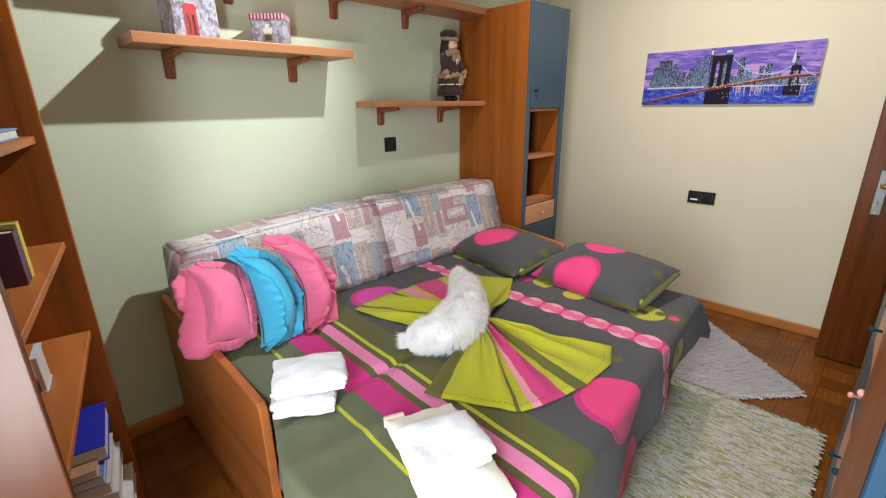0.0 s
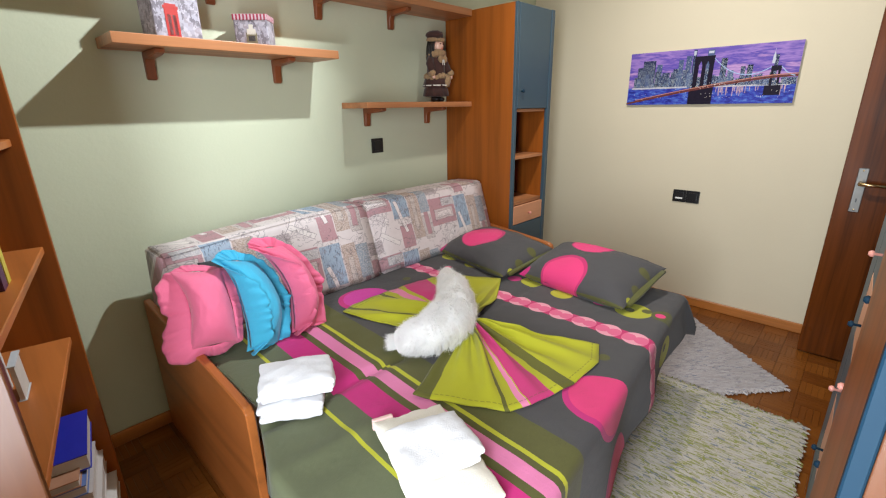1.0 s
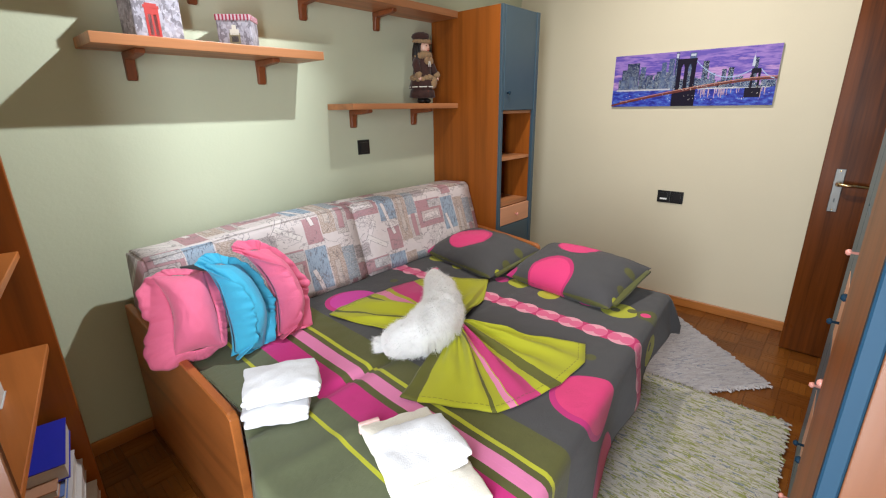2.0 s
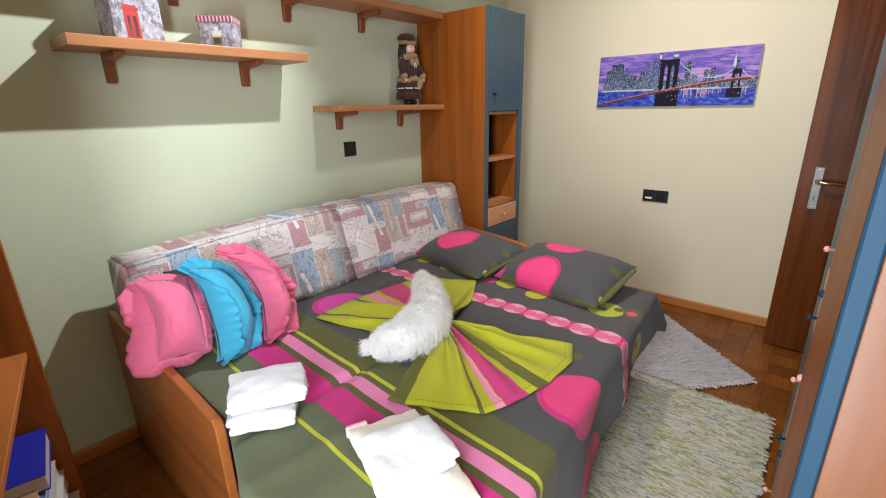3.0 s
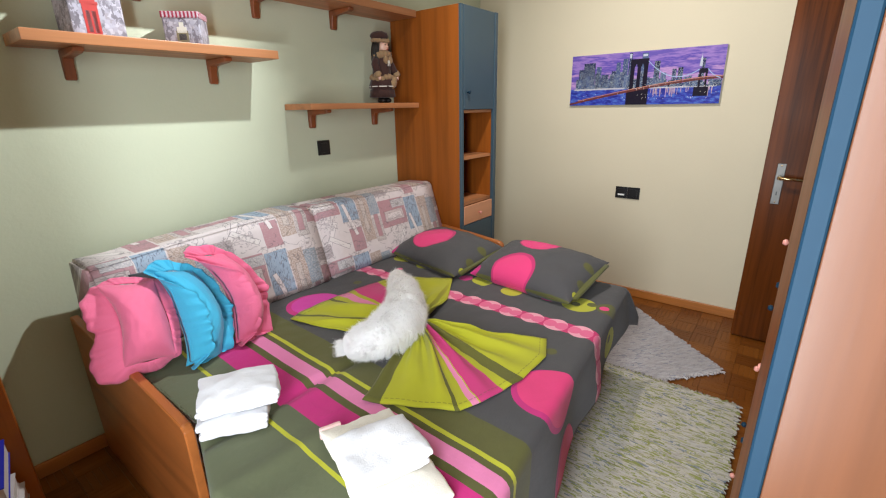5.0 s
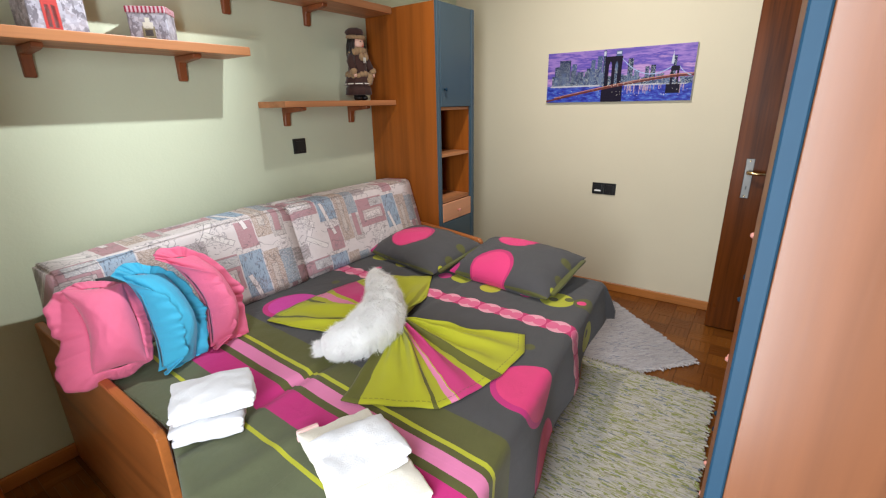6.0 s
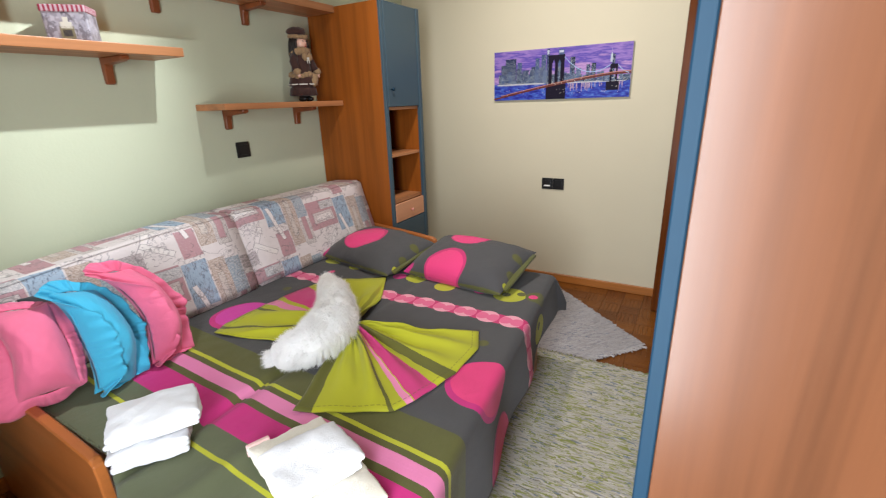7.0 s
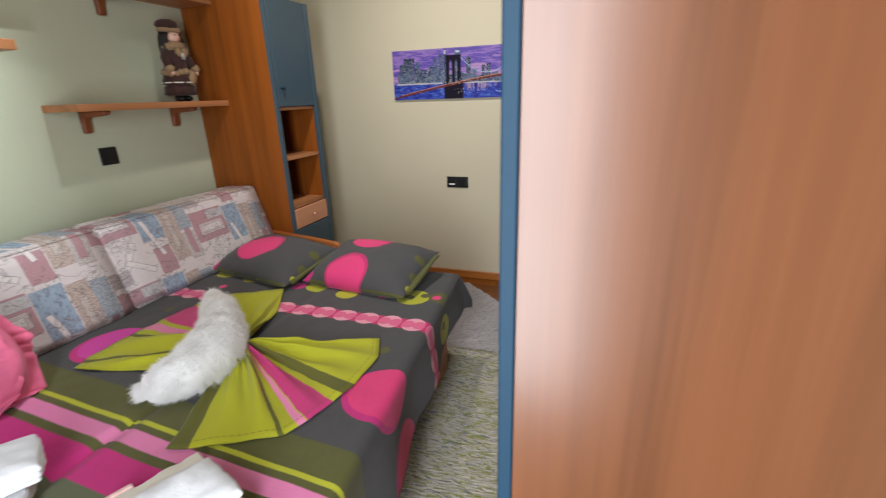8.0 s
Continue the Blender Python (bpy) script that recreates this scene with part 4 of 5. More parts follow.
    blob((0.0, 0.014, 0.312), 0.046, (1.05, 0.8, 1.15), 3)
    for i in range(26):
        s = -1 if i % 3 else 1
        px, py = s * rng.uniform(0.034, 0.050), rng.uniform(-0.022, 0.026)
        end = rng.uniform(0.195, 0.25) if s < 0 else rng.uniform(0.24, 0.27)
        strand([(px * 0.85, py, 0.340), (px * 1.1, py, 0.300), (px * 1.2 + s * 0.006, py - 0.004, (0.300 + end) / 2), (px * 1.15 + rng.uniform(-0.008, 0.008), py - 0.006, end)], [0.007, 0.008, 0.007, 0.003], 3)
    for i in range(16):
        a = i * 2 * math.pi / 16
        blob((0.044 * math.cos(a), 0.042 * math.sin(a) - 0.002, 0.347 + 0.004 * math.sin(a)), 0.014, (1, 1, 0.85), 1, 0.004, 10)
    blob((-0.004, 0.004, 0.372), 0.052, (1.05, 1.0, 0.50), 0, 0.004)
    n0 = len(b.faces)
    for i in range(24):
        a0, a1 = i * 2 * math.pi / 24, (i + 1) * 2 * math.pi / 24
        q = [b.verts.new((x + r * math.cos(a), y + r * math.sin(a), z + h)) for r, a, h in ((0.0815, a0, 0.090), (0.0815, a1, 0.090), (0.0805, a1, 0.096), (0.0805, a0, 0.096))]
        b.faces.new(q)
    mark(n0, 4)
    return b


solo("doll", build_doll(), [mat_cloth("brown_coat", (0.050, 0.022, 0.018)), mat_cloth("tan_plush", (0.30, 0.19, 0.10)), mat_plain("pale_china", (0.70, 0.42, 0.32), 0.35),
                           mat_plain("black_hair", (0.012, 0.009, 0.008), 0.5), mat_cloth("white_trim", (0.6, 0.56, 0.5)), mat_plain("red_lips", (0.5, 0.06, 0.06), 0.4)], "small doll in a brown fur-trimmed coat and hat", "doll", smooth=True)


# ---- corner cabinet ----
def knob(parent, at, way, r, mat, ln=0.022, label=""):
    w = Vector(way)
    a = Vector(at)
    b = tube([a, a + w * ln * 0.55, a + w * ln * 0.6, a + w * ln * 0.8, a + w * ln], [r * 0.45, r * 0.4, r * 0.9, r, r * 0.55], 12)
    part("knob", b, mat, parent, label, True)


cx0, cx1, cyf, ct = -1.045, -0.655, -0.555, 1.940
cab = thing("cabinet", (-0.85, -0.28, 0), "tall narrow cherry cabinet with slate blue doors and open shelves", "cabinet")
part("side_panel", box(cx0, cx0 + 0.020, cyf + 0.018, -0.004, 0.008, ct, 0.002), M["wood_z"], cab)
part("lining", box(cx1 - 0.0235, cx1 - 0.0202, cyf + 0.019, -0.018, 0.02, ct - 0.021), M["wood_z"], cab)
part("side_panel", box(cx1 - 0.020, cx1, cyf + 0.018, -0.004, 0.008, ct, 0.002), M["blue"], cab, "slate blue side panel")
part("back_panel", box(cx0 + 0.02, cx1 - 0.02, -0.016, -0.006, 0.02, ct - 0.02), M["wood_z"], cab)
part("stile", box(cx0 - 0.001, cx0 + 0.024, cyf, cyf + 0.0175, 0.008, ct, 0.002), M["blue"], cab, "slate blue front edge")
part("stile", box(cx1 - 0.030, cx1 + 0.004, cyf - 0.006, cyf + 0.0175, 0.008, ct, 0.003), M["blue"], cab, "blue front edge")
for z0, z1 in ((ct - 0.02, ct), (1.352, 1.370), (1.068, 1.086), (0.775, 0.795), (0.06, 0.08)):
    part("shelf", box(cx0 + 0.0205, cx1 - 0.024, cyf + 0.020, -0.017, z0, z1, 0.001), M["wood_x"], cab)
_d = part("door", box(cx0 + 0.026, cx1 - 0.032, cyf - 0.002, cyf + 0.016, 1.372, ct - 0.002, 0.002), M["blue"], cab, "slate blue upper door")
knob(_d, (cx0 + 0.06, cyf - 0.002, 1.47), (0, -1, 0), 0.011, M["blue_edge"])
_d = part("drawer", box(cx0 + 0.026, cx1 - 0.032, cyf - 0.002, cyf + 0.016, 0.655, 0.773, 0.002), M["drawer"], cab, "salmon beech drawer front")
knob(_d, ((cx0 + cx1) / 2, cyf - 0.002, 0.712), (0, -1, 0), 0.011, M["pinkknob"])
_d = part("door", box(cx0 + 0.026, cx1 - 0.032, cyf - 0.002, cyf + 0.016, 0.08, 0.650, 0.002), M["blue"], cab, "slate blue lower door")
knob(_d, (cx0 + 0.06, cyf - 0.002, 0.55), (0, -1, 0), 0.011, M["blue_edge"])

# ---- city picture ----
pic = thing("wall_picture", (-0.01, -1.275, 1.375), "wide canvas print of a lit city skyline and bridge at dusk", "picture")
PY0, PY1, PZ0, PZ1 = -0.802, -1.752, 1.373, 1.706
part("canvas", box(-0.020, -0.003, PY1, PY0, PZ0, PZ1, 0.002), M["paper"], pic)


def flat(polys, layer, rise=0.0):
    """Printed shapes: polygons in the print's own width and height (0 to 1)."""
    b = bmesh.new()
    for k, p in enumerate(polys):
        x = -0.0203 - 0.00035 * (layer + rise * k)
        f = b.faces.new([b.verts.new((x, PY0 + (PY1 - PY0) * s, PZ0 + (PZ1 - PZ0) * h)) for s, h in p])
        if f.normal.x > 0:
            f.normal_flip()
    bmesh.ops.recalc_face_normals(b, faces=b.faces[:])
    return b


def rect(s0, s1, h0, h1):
    return [(s0, h0), (s1, h0), (s1, h1), (s0, h1)]


part("print", flat([rect(0.002, 0.998, 0.30, 0.998)], 0), mat_print_sky(), pic)
part("print", flat([rect(0.002, 0.998, 0.002, 0.33)], 1), mat_print_water(), pic)
_r = random.Random(11)
_t = [rect(s, s + w, 0.31, h) for s, w, h in ((0.06, 0.035, 0.72), (0.095, 0.085, 0.84), (0.19, 0.035, 0.76), (0.23, 0.05, 0.60), (0.30, 0.03, 0.66), (0.33, 0.03, 0.82),
                                             (0.375, 0.035, 0.88), (0.415, 0.02, 0.98), (0.50, 0.04, 0.96), (0.585, 0.035, 0.80), (0.70, 0.025, 0.64), (0.735, 0.03, 0.66), (0.87, 0.02, 0.80))]
_s = 0.04
while _s < 0.97:
    _w = _r.uniform(0.012, 0.035)
    _t.append(rect(_s, _s + _w, 0.31, _r.uniform(0.40, 0.64) * (1 if _s < 0.7 else 0.82)))
    _s += _w * 0.8
for _i in range(0, len(_t), 12):
    part("print", flat(_t[_i:_i + 12], 2 + _i * 0.05, 0.05), mat_print_tower(), pic)
_arch = [rect(0.43, 0.457, 0.30, 0.70), rect(0.476, 0.499, 0.30, 0.70), rect(0.518, 0.545, 0.30, 0.70), [(0.43, 0.70), (0.457, 0.70), (0.467, 0.77), (0.476, 0.70), (0.499, 0.70), (0.509, 0.77), (0.518, 0.70), (0.545, 0.70), (0.548, 0.86), (0.427, 0.86)],
         rect(0.415, 0.56, 0.002, 0.30), rect(0.862, 0.874, 0.30, 0.54), rect(0.898, 0.910, 0.30, 0.54), rect(0.860, 0.912, 0.54, 0.62), rect(0.840, 0.925, 0.14, 0.30)]
part("print", flat(_arch, 5), mat_plain("print_dark_stone", (0.012, 0.009, 0.02), 0.45, var=0.4, scale=90, spec=0.08), pic)
_n = 16
_deck = [(i / _n, 0.05 + 0.44 * (1 - (1 - i / _n) ** 1.35) - 0.10 * max(0, i / _n - 0.85)) for i in range(_n + 1)]
part("print", flat([[(a[0], a[1] - 0.04), (b_[0], b_[1] - 0.04), (b_[0], b_[1] - 0.005), (a[0], a[1] - 0.005)] for a, b_ in zip(_deck, _deck[1:])], 6), mat_plain("print_orange_deck", (0.13, 0.035, 0.03), 0.45, var=0.8, scale=120, spec=0.1), pic)
part("print", flat([rect(s, s + 0.003, h, h + 0.010) for s, h in ((_r.uniform(0.03, 0.97), _r.choice((0.30, 0.31, 0.33, 0.36, 0.12, 0.2)) + _r.uniform(-0.02, 0.02)) for _ in range(130))], 7), mat_plain("print_lights", (0.72, 0.66, 0.58), 0.45), pic)
_q = [(_r.uniform(0.56, 0.97), _r.uniform(0.05, 0.16)) for _ in range(34)]
part("print", flat([rect(s, s + 0.004, 0.29 - ln, 0.30) for s, ln in _q], 1.5, 0.01), mat_plain("print_reflections", (0.40, 0.26, 0.30), 0.45, var=0.8, scale=60), pic)
part("print", flat([rect(0.03, 0.40, 0.305, 0.335), rect(0.57, 0.97, 0.300, 0.322)], 4.7), mat_plain("print_shore_lights", (0.42, 0.42, 0.46), 0.45, var=0.9, scale=160), pic)
part("print", flat([[(0.858, 0.66), (0.874, 0.66), (0.872, 0.78), (0.867, 0.84), (0.866, 0.92), (0.865, 0.84), (0.860, 0.78)], rect(0.417, 0.431, 0.88, 0.96), rect(0.505, 0.535, 0.90, 0.94)], 4.8), mat_plain("print_lit_spire", (0.45, 0.48, 0.56), 0.45), pic)


def cable(s0, h0, s1, h1, sag, k=12):
    """A thin printed curve from one point of the print to another."""
    pts = [(s0 + (s1 - s0) * i / k, h0 + (h1 - h0) * i / k - sag * 4 * (i / k) * (1 - i / k)) for i in range(k + 1)]
    return [[(a[0], a[1]), (c[0], c[1]), (c[0], c[1] + 0.016), (a[0], a[1] + 0.016)] for a, c in zip(pts, pts[1:])]


part("print", flat(cable(0.545, 0.80, 0.862, 0.60, 0.20) + cable(0.910, 0.60, 0.985, 0.44, 0.03), 6.2), mat_plain("print_cable", (0.30, 0.42, 0.62), 0.45, var=0.5, scale=90), pic)
part("print", flat([[(a[0], a[1] + 0.0), (b_[0], b_[1] + 0.0), (b_[0], b_[1] + 0.014), (a[0], a[1] + 0.014)] for a, b_ in zip(_deck[1:-1], _deck[2:])], 6.5), mat_plain("print_lamps", (0.45, 0.17, 0.10), 0.45, var=0.9, scale=200), pic)


for _o in pic.children:
    if _o.name.startswith("print"):
        tagged(_o, kind="stuff")


# ---- switches ----
def wall_plate(at, way, cells, label, name):
    """Black switch or socket plate. way: the side it faces, 'x' or 'y'."""
    s = thing(name, at, label, "switch")
    x, y, z = at
    for i in range(cells):
        o = (i - (cells - 1) / 2) * 0.084
        for nm, half, d0, d1 in (("plate", 0.0415, 0.0, 0.008), ("rocker", 0.027, 0.0082, 0.012)):
            if way == "y":
                b = box(x + o - half, x + o + half, y - d1, y - d0, z - half, z + half, 0.003, seg=2)
            else:
                b = box(x - d1, x - d0, y + o - half, y + o + half, z - half, z + half, 0.003, seg=2)
            part(nm, b, M["black"], s)
    return s


wall_plate((-1.648, -0.001, 1.170), "y", 1, "black square wall switch on green paint", "wall_switch")
_s = wall_plate((-0.001, -1.272, 0.772), "x", 2, "pair of black wall sockets on cream paint", "wall_switch")
part("label_field", box(-0.0135, -0.0122, -1.253, -1.208, 0.752, 0.763), M["white_pl"], _s, "white strip")

# ---- open door ----
door = thing("door", (-0.25, -2.85, 0), "dark mahogany veneered door standing open", "door")
part("leaf", box(-0.270, -0.230, -2.855, -2.048, 0.008, 2.03, 0.003), M["door"], door)
_p = part("handle_plate", box(-0.2745, -0.270, -2.147, -2.107, 0.838, 1.060, 0.002), M["nickel"], door, "worn nickel plate")
part("lever", tube([(-0.272, -2.127, 0.985), (-0.312, -2.127, 0.985), (-0.324, -2.135, 0.986), (-0.326, -2.160, 0.985), (-0.324, -2.245, 0.982)], [0.011, 0.010, 0.010, 0.009, 0.008], 12), M["brass"], _p, "brass lever", True)
part("keyhole", box(-0.2752, -0.2746, -2.130, -2.124, 0.888, 0.908), M["black"], _p)
for zz in (0.850, 1.048):
    knob(_p, (-0.2744, -2.127, zz), (-1, 0, 0), 0.004, M["brass"], 0.002)

# ---- wardrobe ----
ward = thing("wardrobe", (-2.0, -2.5, 0), "long low cherry wardrobe with blue edges and drawers", "wardrobe")
WX, WF = -2.780, -2.197
part("side_panel", box(WX, WX + 0.02, -2.85, WF, 0, 2.15, 0.001), M["wood_dimmed"], ward, "cherry side panel, darkened against the window light")
part("door_edge", box(WX - 0.0005, WX + 0.0195, WF + 0.0005, WF + 0.018, 0, 2.15, 0.002), M["blue_edge"], ward, "blue edge strip")
part("door", box(WX + 0.020, WX + 0.44, WF + 0.0005, WF + 0.016, 0.05, 2.15, 0.002), M["wood_z"], ward, "cherry wardrobe door")
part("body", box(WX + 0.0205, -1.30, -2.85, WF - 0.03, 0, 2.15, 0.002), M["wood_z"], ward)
_zs = [0.06, 0.27, 0.48, 0.69, 0.90, 1.10]
for k, (x0, x1) in enumerate(((-2.335, -1.95), (-1.945, -1.56))):
    for i in range(5):
        _d = part("drawer", box(x0, x1, WF - 0.029, WF - 0.012, _zs[i] + 0.002, _zs[i + 1] - 0.002, 0.002), M["blue"] if (i + k) % 2 else M["drawer"], ward)
        knob(_d, ((x0 + x1) / 2, WF - 0.012, (_zs[i] + _zs[i + 1]) / 2), (0, 1, 0), 0.009, M["pinkknob"] if (i + k) % 2 else M["blue_edge"], 0.028)
    part("door", box(x0, x1, WF - 0.029, WF - 0.012, 1.104, 2.15, 0.002), M["blue"], ward, "slate blue wardrobe door")
part("door", box(-1.555, -1.302, WF - 0.029, WF - 0.012, 0.06, 2.15, 0.002), M["blue"], ward, "slate blue wardrobe door")

# ---- bookcase ----
BK = Matrix.Translation((-3.214, -0.445, 0)) @ pose(0, 0, 0, 0, 0, -10.7)
case = thing("bookcase", (-3.4, -0.95, 0), "open cherry bookcase with loose books and papers", "bookcase")


def in_case(*a, **k):
    """A box in the bookcase's own frame: x out of its front, y along it from the far end (negative)."""
    b = box(*a, **k)
    b.transform(BK)
    return b


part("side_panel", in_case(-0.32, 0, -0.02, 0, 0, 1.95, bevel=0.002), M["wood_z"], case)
part("side_panel", in_case(-0.32, 0, -0.825, -0.805, 0, 1.95, bevel=0.002), M["wood_dimmed"], case, "cherry side panel, darkened against the window light")
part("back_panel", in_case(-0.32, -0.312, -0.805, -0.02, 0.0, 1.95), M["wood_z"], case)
for z in (0.18, 0.73, 1.02, 1.32, 1.62, 1.93):
    part("shelf", in_case(-0.31, -0.022, -0.804, -0.021, z - 0.02, z, bevel=0.002), M["wood_y"], case)


def book(x0, x1, y0, y1, z0, z1, c, label, lean=0.0, cat="book"):
    cx, cy = (x0 + x1) / 2, (y0 + y1) / 2
    m = BK @ Matrix.Translation((cx, cy, z0)) @ pose(0, 0, 0, lean, 0, 0)
    w, d, h = (x1 - x0) / 2, (y1 - y0) / 2, z1 - z0
    t = thing("book", tuple((BK @ Vector((cx, cy, z0)))), label, cat, "books in the bookcase")
    flat_ = h < 0.1
    ink = mat_plain("cover", c, 0.45)
    if flat_:
        pcs = (("page_block", (-w + 0.003, w - 0.003, -d + 0.003, d - 0.003, 0.003, h - 0.003), M["paper"]), ("cover", (-w, w, -d, d, h - 0.003, h), ink), ("cover", (-w, w, -d, d, 0, 0.003), ink))
    else:
        pcs = (("page_block", (-w + 0.003, w - 0.004, -d + 0.003, d - 0.003, 0.003, h - 0.003), M["paper"]), ("cover", (-w, w, -d, -d + 0.003, 0, h), ink), ("cover", (-w, w, d - 0.003, d, 0, h), ink),
               ("spine", (w - 0.004, w, -d + 0.003, d - 0.003, 0, h), ink))
    for nm, a, mt in pcs:
        b = box(*a)
        b.transform(m)
        part(nm, b, mt, t)


_z = 0.181
for dx, h, c, lb in ((0.03, 0.05, (0.6, 0.58, 0.55), "stack of white papers and magazines at the bottom"), (0.0, 0.045, (0.55, 0.20, 0.05), "orange covered book in a pile"), (0.012, 0.05, (0.50, 0.46, 0.44), "grey covered book in a pile"),
                     (0.0, 0.04, (0.45, 0.40, 0.38), "pale covered magazine in a pile"), (-0.01, 0.03, (0.10, 0.16, 0.36), "blue covered book in a pile"), (-0.02, 0.025, (0.40, 0.20, 0.12), "brown covered book in a pile")):
    book(-0.26 + dx, -0.035 + dx, -0.30, -0.05, _z, _z + h, c, lb)
    _z += h + 0.0005
book(-0.22, -0.03, -0.25, -0.05, _z, _z + 0.055, (0.015, 0.02, 0.30), "dark blue notebook lying on a pile", 8)
book(-0.10, -0.085, -0.36, -0.28, 0.731, 0.83, (0.50, 0.52, 0.54), "slim grey book leaning on the shelf", 4)
book(-0.14, -0.12, -0.36, -0.27, 0.731, 0.85, (0.62, 0.62, 0.60), "slim white book leaning on the shelf", 4)
book(-0.20, -0.05, -0.36, -0.33, 1.021, 1.15, (0.55, 0.45, 0.05), "yellow book standing on the shelf")
book(-0.20, -0.05, -0.41, -0.37, 1.021, 1.14, (0.07, 0.02, 0.07), "dark purple book standing on the shelf")
book(-0.22, -0.04, -0.34, -0.10, 1.321, 1.345, (0.16, 0.30, 0.50), "light blue folder lying on the shelf")

# ---- ceiling lamp ----
lamp = thing("ceiling_lamp", (LAMP[0], LAMP[1], H), "small white ceiling fixture with two bare bulbs", "lamp")
part("rail", box(LAMP[0] - 0.06, SPOT[0] + 0.06, LAMP[1] - 0.10, LAMP[1] + 0.04, H - 0.022, H - 0.001, 0.004), M["white_pl"], lamp)
for q in (LAMP, SPOT):
    part("stem", tube([(q[0], q[1], H - 0.022), (q[0], q[1], q[2] + 0.085)], 0.006, 8), M["white_pl"], lamp)
    part("socket", tube([(q[0], q[1], q[2] + 0.085), (q[0], q[1], q[2] + 0.055)], [0.016, 0.02], 14), M["white_pl"], lamp)


# the bed's group and the wall group, each moved as one to its fitted place
for _o in [o for o in scene.objects if o.parent is None]:
    _k = _o.name.split(".")[0]
    if _k in ("sofa_bed", "bedspread", "back_cushion", "throw_cushion", "small_cushion", "pillow", "folded_cloth", "fur_piece", "towel"):
        _o.matrix_basis = pose(0.018, 0.006, -0.011) @ _o.matrix_basis
    elif _k in ("wall_shelf", "tin_box", "doll", "cabinet"):
        _o.matrix_basis = pose(0, 0, -0.007) @ _o.matrix_basis


# ---- rugs ----
def rug(name, m, L, W, stops, seed, count, label, tone):
    """A woven rag rug: a slab, tufts of rag in rows across it, and a ragged fringe."""
    r = random.Random(seed)
    t = thing(name, tuple(m.translation), label, "rug", "rag rugs beside the bed")

    def ground(x, y):
        return 0.004 * wob(x, y, seed, 5)

    b = box(0, L, 0, W, 0.0005, 0.011, 0.003)
    bmesh.ops.subdivide_edges(b, edges=[e for e in b.edges if e.calc_length() > 0.1], cuts=24, use_grid_fill=True)
    for v in b.verts:
        v.co += Vector((0.012 * wob(v.co.x, v.co.y, seed, 9), 0.012 * wob(v.co.y, v.co.x, seed, 9), max(0, ground(v.co.x, v.co.y))))
    b.transform(m)
    part("weave", b, mat_cloth(name + "_weave", tone, 0.25), t)
    verts, faces = [], []
    for k in range(count):
        x, y = r.uniform(0, L), r.uniform(0, W)
        edge = r.random() < 0.07
        a = 1.57 + r.gauss(0, 0.13)
        if edge:
            x = r.choice((r.uniform(-0.012, 0.006), L + r.uniform(-0.006, 0.012), x))
            if 0.02 < x < L - 0.02:
                y = r.choice((-0.004, W + 0.004))
            a = r.uniform(-1.2, 1.2)
        ln, w, h = r.uniform(0.018, 0.060), r.uniform(0.0018, 0.0042), r.uniform(0.003, 0.008)
        z = 0.010 + max(0, ground(x, y)) if not edge else 0.006
        ca, sa = math.cos(a), math.sin(a)
        i = len(verts)
        for lx, ly, lz in ((-ln / 2, -w, 0), (ln / 2, -w, 0), (ln / 2 * 0.8, 0, h), (-ln / 2 * 0.8, 0, h), (-ln / 2, w, 0), (ln / 2, w, 0)):
            verts.append(m @ Vector((x + lx * ca - ly * sa, y + lx * sa + ly * ca, z + lz)))
        faces += [(i, i + 1, i + 2, i + 3), (i + 3, i + 2, i + 5, i + 4)]
    me = bpy.data.meshes.new(name + "_pile")
    me.from_pydata(verts, [], faces)
    me.materials.append(mat_island(name + "_rags", stops))
    o = new("pile", me)
    o.parent = t
    o.matrix_parent_inverse = world_of(t).inverted()
    tagged(o, kind="stuff")


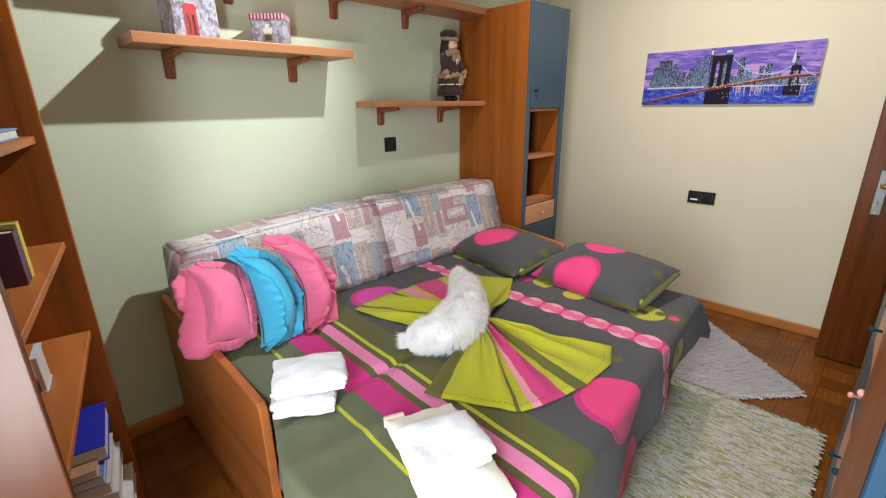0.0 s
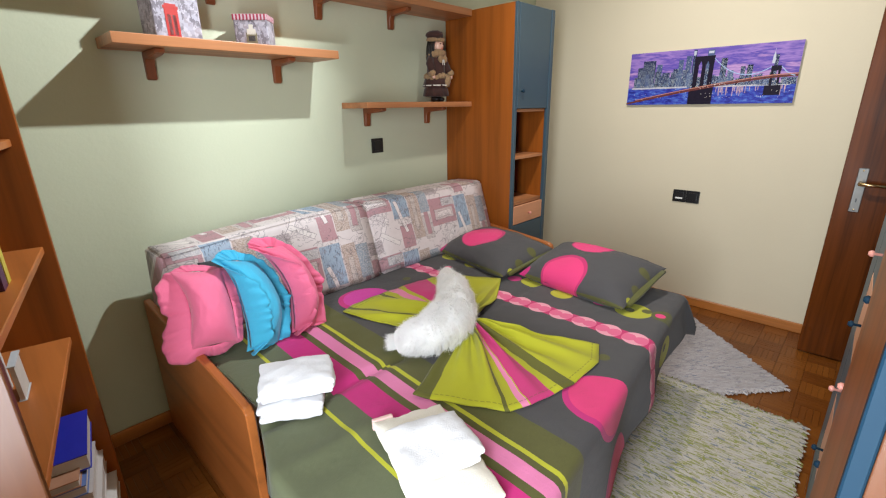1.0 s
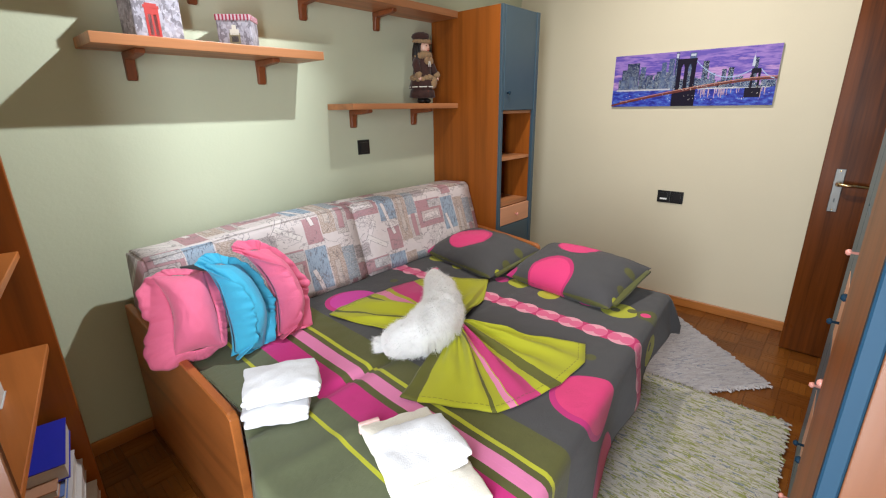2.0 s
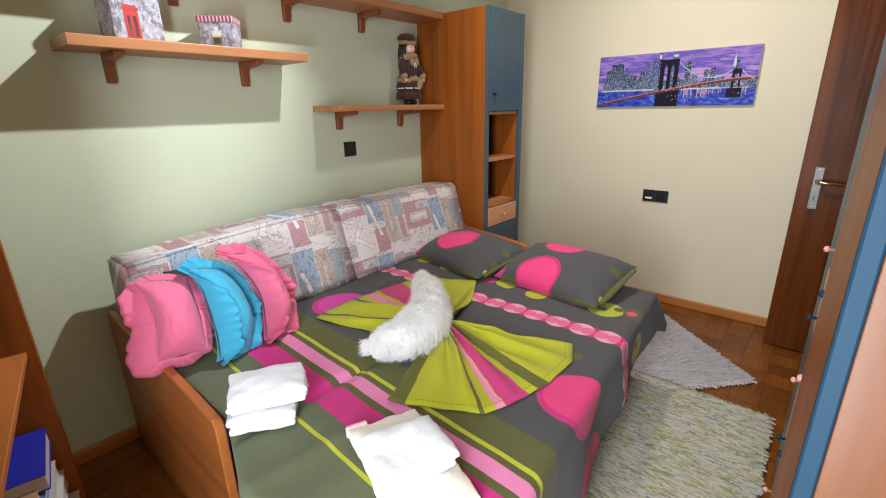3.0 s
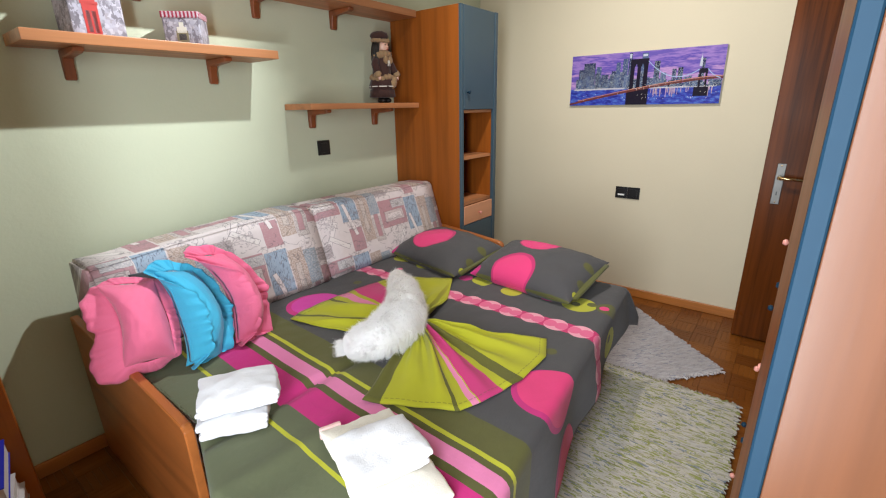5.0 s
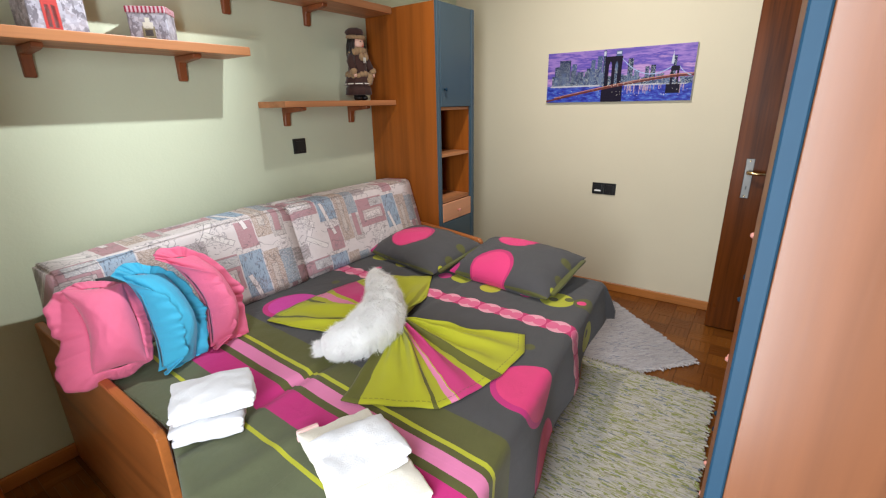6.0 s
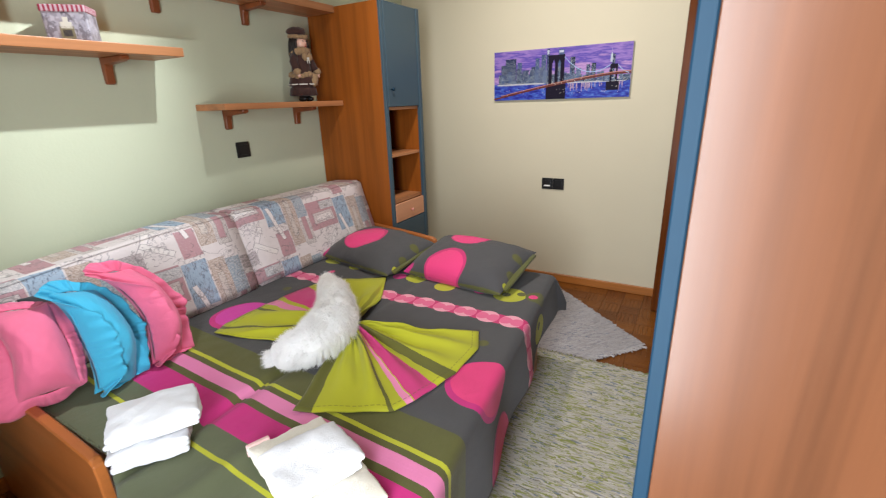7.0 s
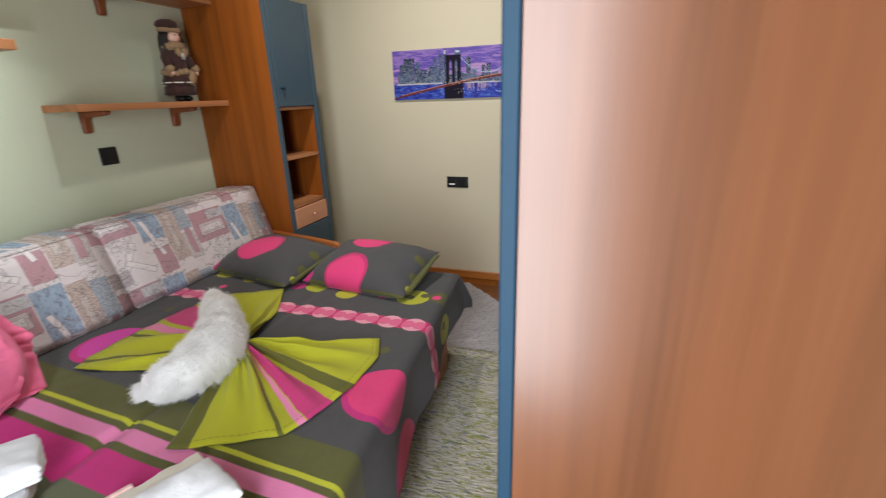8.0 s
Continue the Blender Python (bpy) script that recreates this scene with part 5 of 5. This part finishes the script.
_T, _u = Vector((-0.765, -2.055, 0)), Vector((0.666, 0.746, 0))
_m = Matrix.Translation(_T) @ pose(0, 0, 0, 0, 0, math.degrees(math.atan2(_u.y, _u.x)))
rug("rug", _m, 0.92, 0.62, [(0.0, (0.50, 0.45, 0.44)), (0.45, (0.56, 0.52, 0.51)), (0.88, (0.38, 0.35, 0.37)), (0.97, (0.26, 0.28, 0.33))], 3, 14000, "off-white woven rag rug lying askew on parquet", (0.55, 0.50, 0.48))
_m = Matrix.Translation((-2.95, -2.175, 0.013)) @ pose(0, 0, 0, 0, 0, 0.5)
rug("rug", _m, 1.86, 0.66, [(0.0, (0.50, 0.45, 0.37)), (0.34, (0.42, 0.38, 0.33)), (0.50, (0.27, 0.28, 0.085)), (0.66, (0.36, 0.34, 0.18)), (0.78, (0.50, 0.46, 0.40)), (0.94, (0.20, 0.22, 0.25))], 9, 22000, "green and cream woven rag rug beside the bed", (0.30, 0.27, 0.18))

# ---- parquet ----
BL = 0.124
floor = setting("floor", box(XL - 0.12, XR + 0.12, YF - 1.4, 0.12, -0.10, -0.006), M["grout"], "oiled mosaic parquet floor")


def block_mesh(along_x):
    v, f = [], []
    for k in range(5):
        a0, a1 = 0.0006, BL - 0.0006
        b0, b1 = k * BL / 5 + 0.0002, (k + 1) * BL / 5 - 0.0002
        z = -0.0003 * (k * 3 % 4)
        i = len(v)
        for zz, e in ((z - 0.006, 0.0), (z, 0.0003)):
            for s, t_ in ((a0 + e, b0 + e), (a1 - e, b0 + e), (a1 - e, b1 - e), (a0 + e, b1 - e)):
                v.append((s, t_, zz) if along_x else (t_, s, zz))
        q = [(i + 4, i + 5, i + 6, i + 7)] + [(i + n_, i + (n_ + 1) % 4, i + 4 + (n_ + 1) % 4, i + 4 + n_) for n_ in range(4)]
        f += q if along_x else [p[::-1] for p in q]
    return v, f


_ms = []
for ax in (True, False):
    v, f = block_mesh(ax)
    me = bpy.data.meshes.new("parquet_block")
    me.from_pydata(v, [], f)
    me.materials.append(M["parquet"])
    _ms.append((me, v, f))
_rv, _rf = [], []
for i in range(-31, 0):
    for j in range(-24, 0):
        x, y = i * BL, j * BL
        me, v, f = _ms[(i + j) % 2]
        if (x > -1.95 and -2.40 < y < -1.30) or (-3.35 < x < -2.85 and y > -1.5):
            o = new("parquet_block", me)
            o.parent = floor
            o.location = (x, y, 0)
        else:
            k = len(_rv)
            _rv += [(a + x, b_ + y, c) for a, b_, c in v]
            _rf += [tuple(q + k for q in p) for p in f]
_me = bpy.data.meshes.new("parquet_rest")
_me.from_pydata(_rv, [], _rf)
_me.materials.append(M["parquet"])
_o = new("parquet_rest", _me)
_o.parent = floor
tagged(_o, kind="stuff")
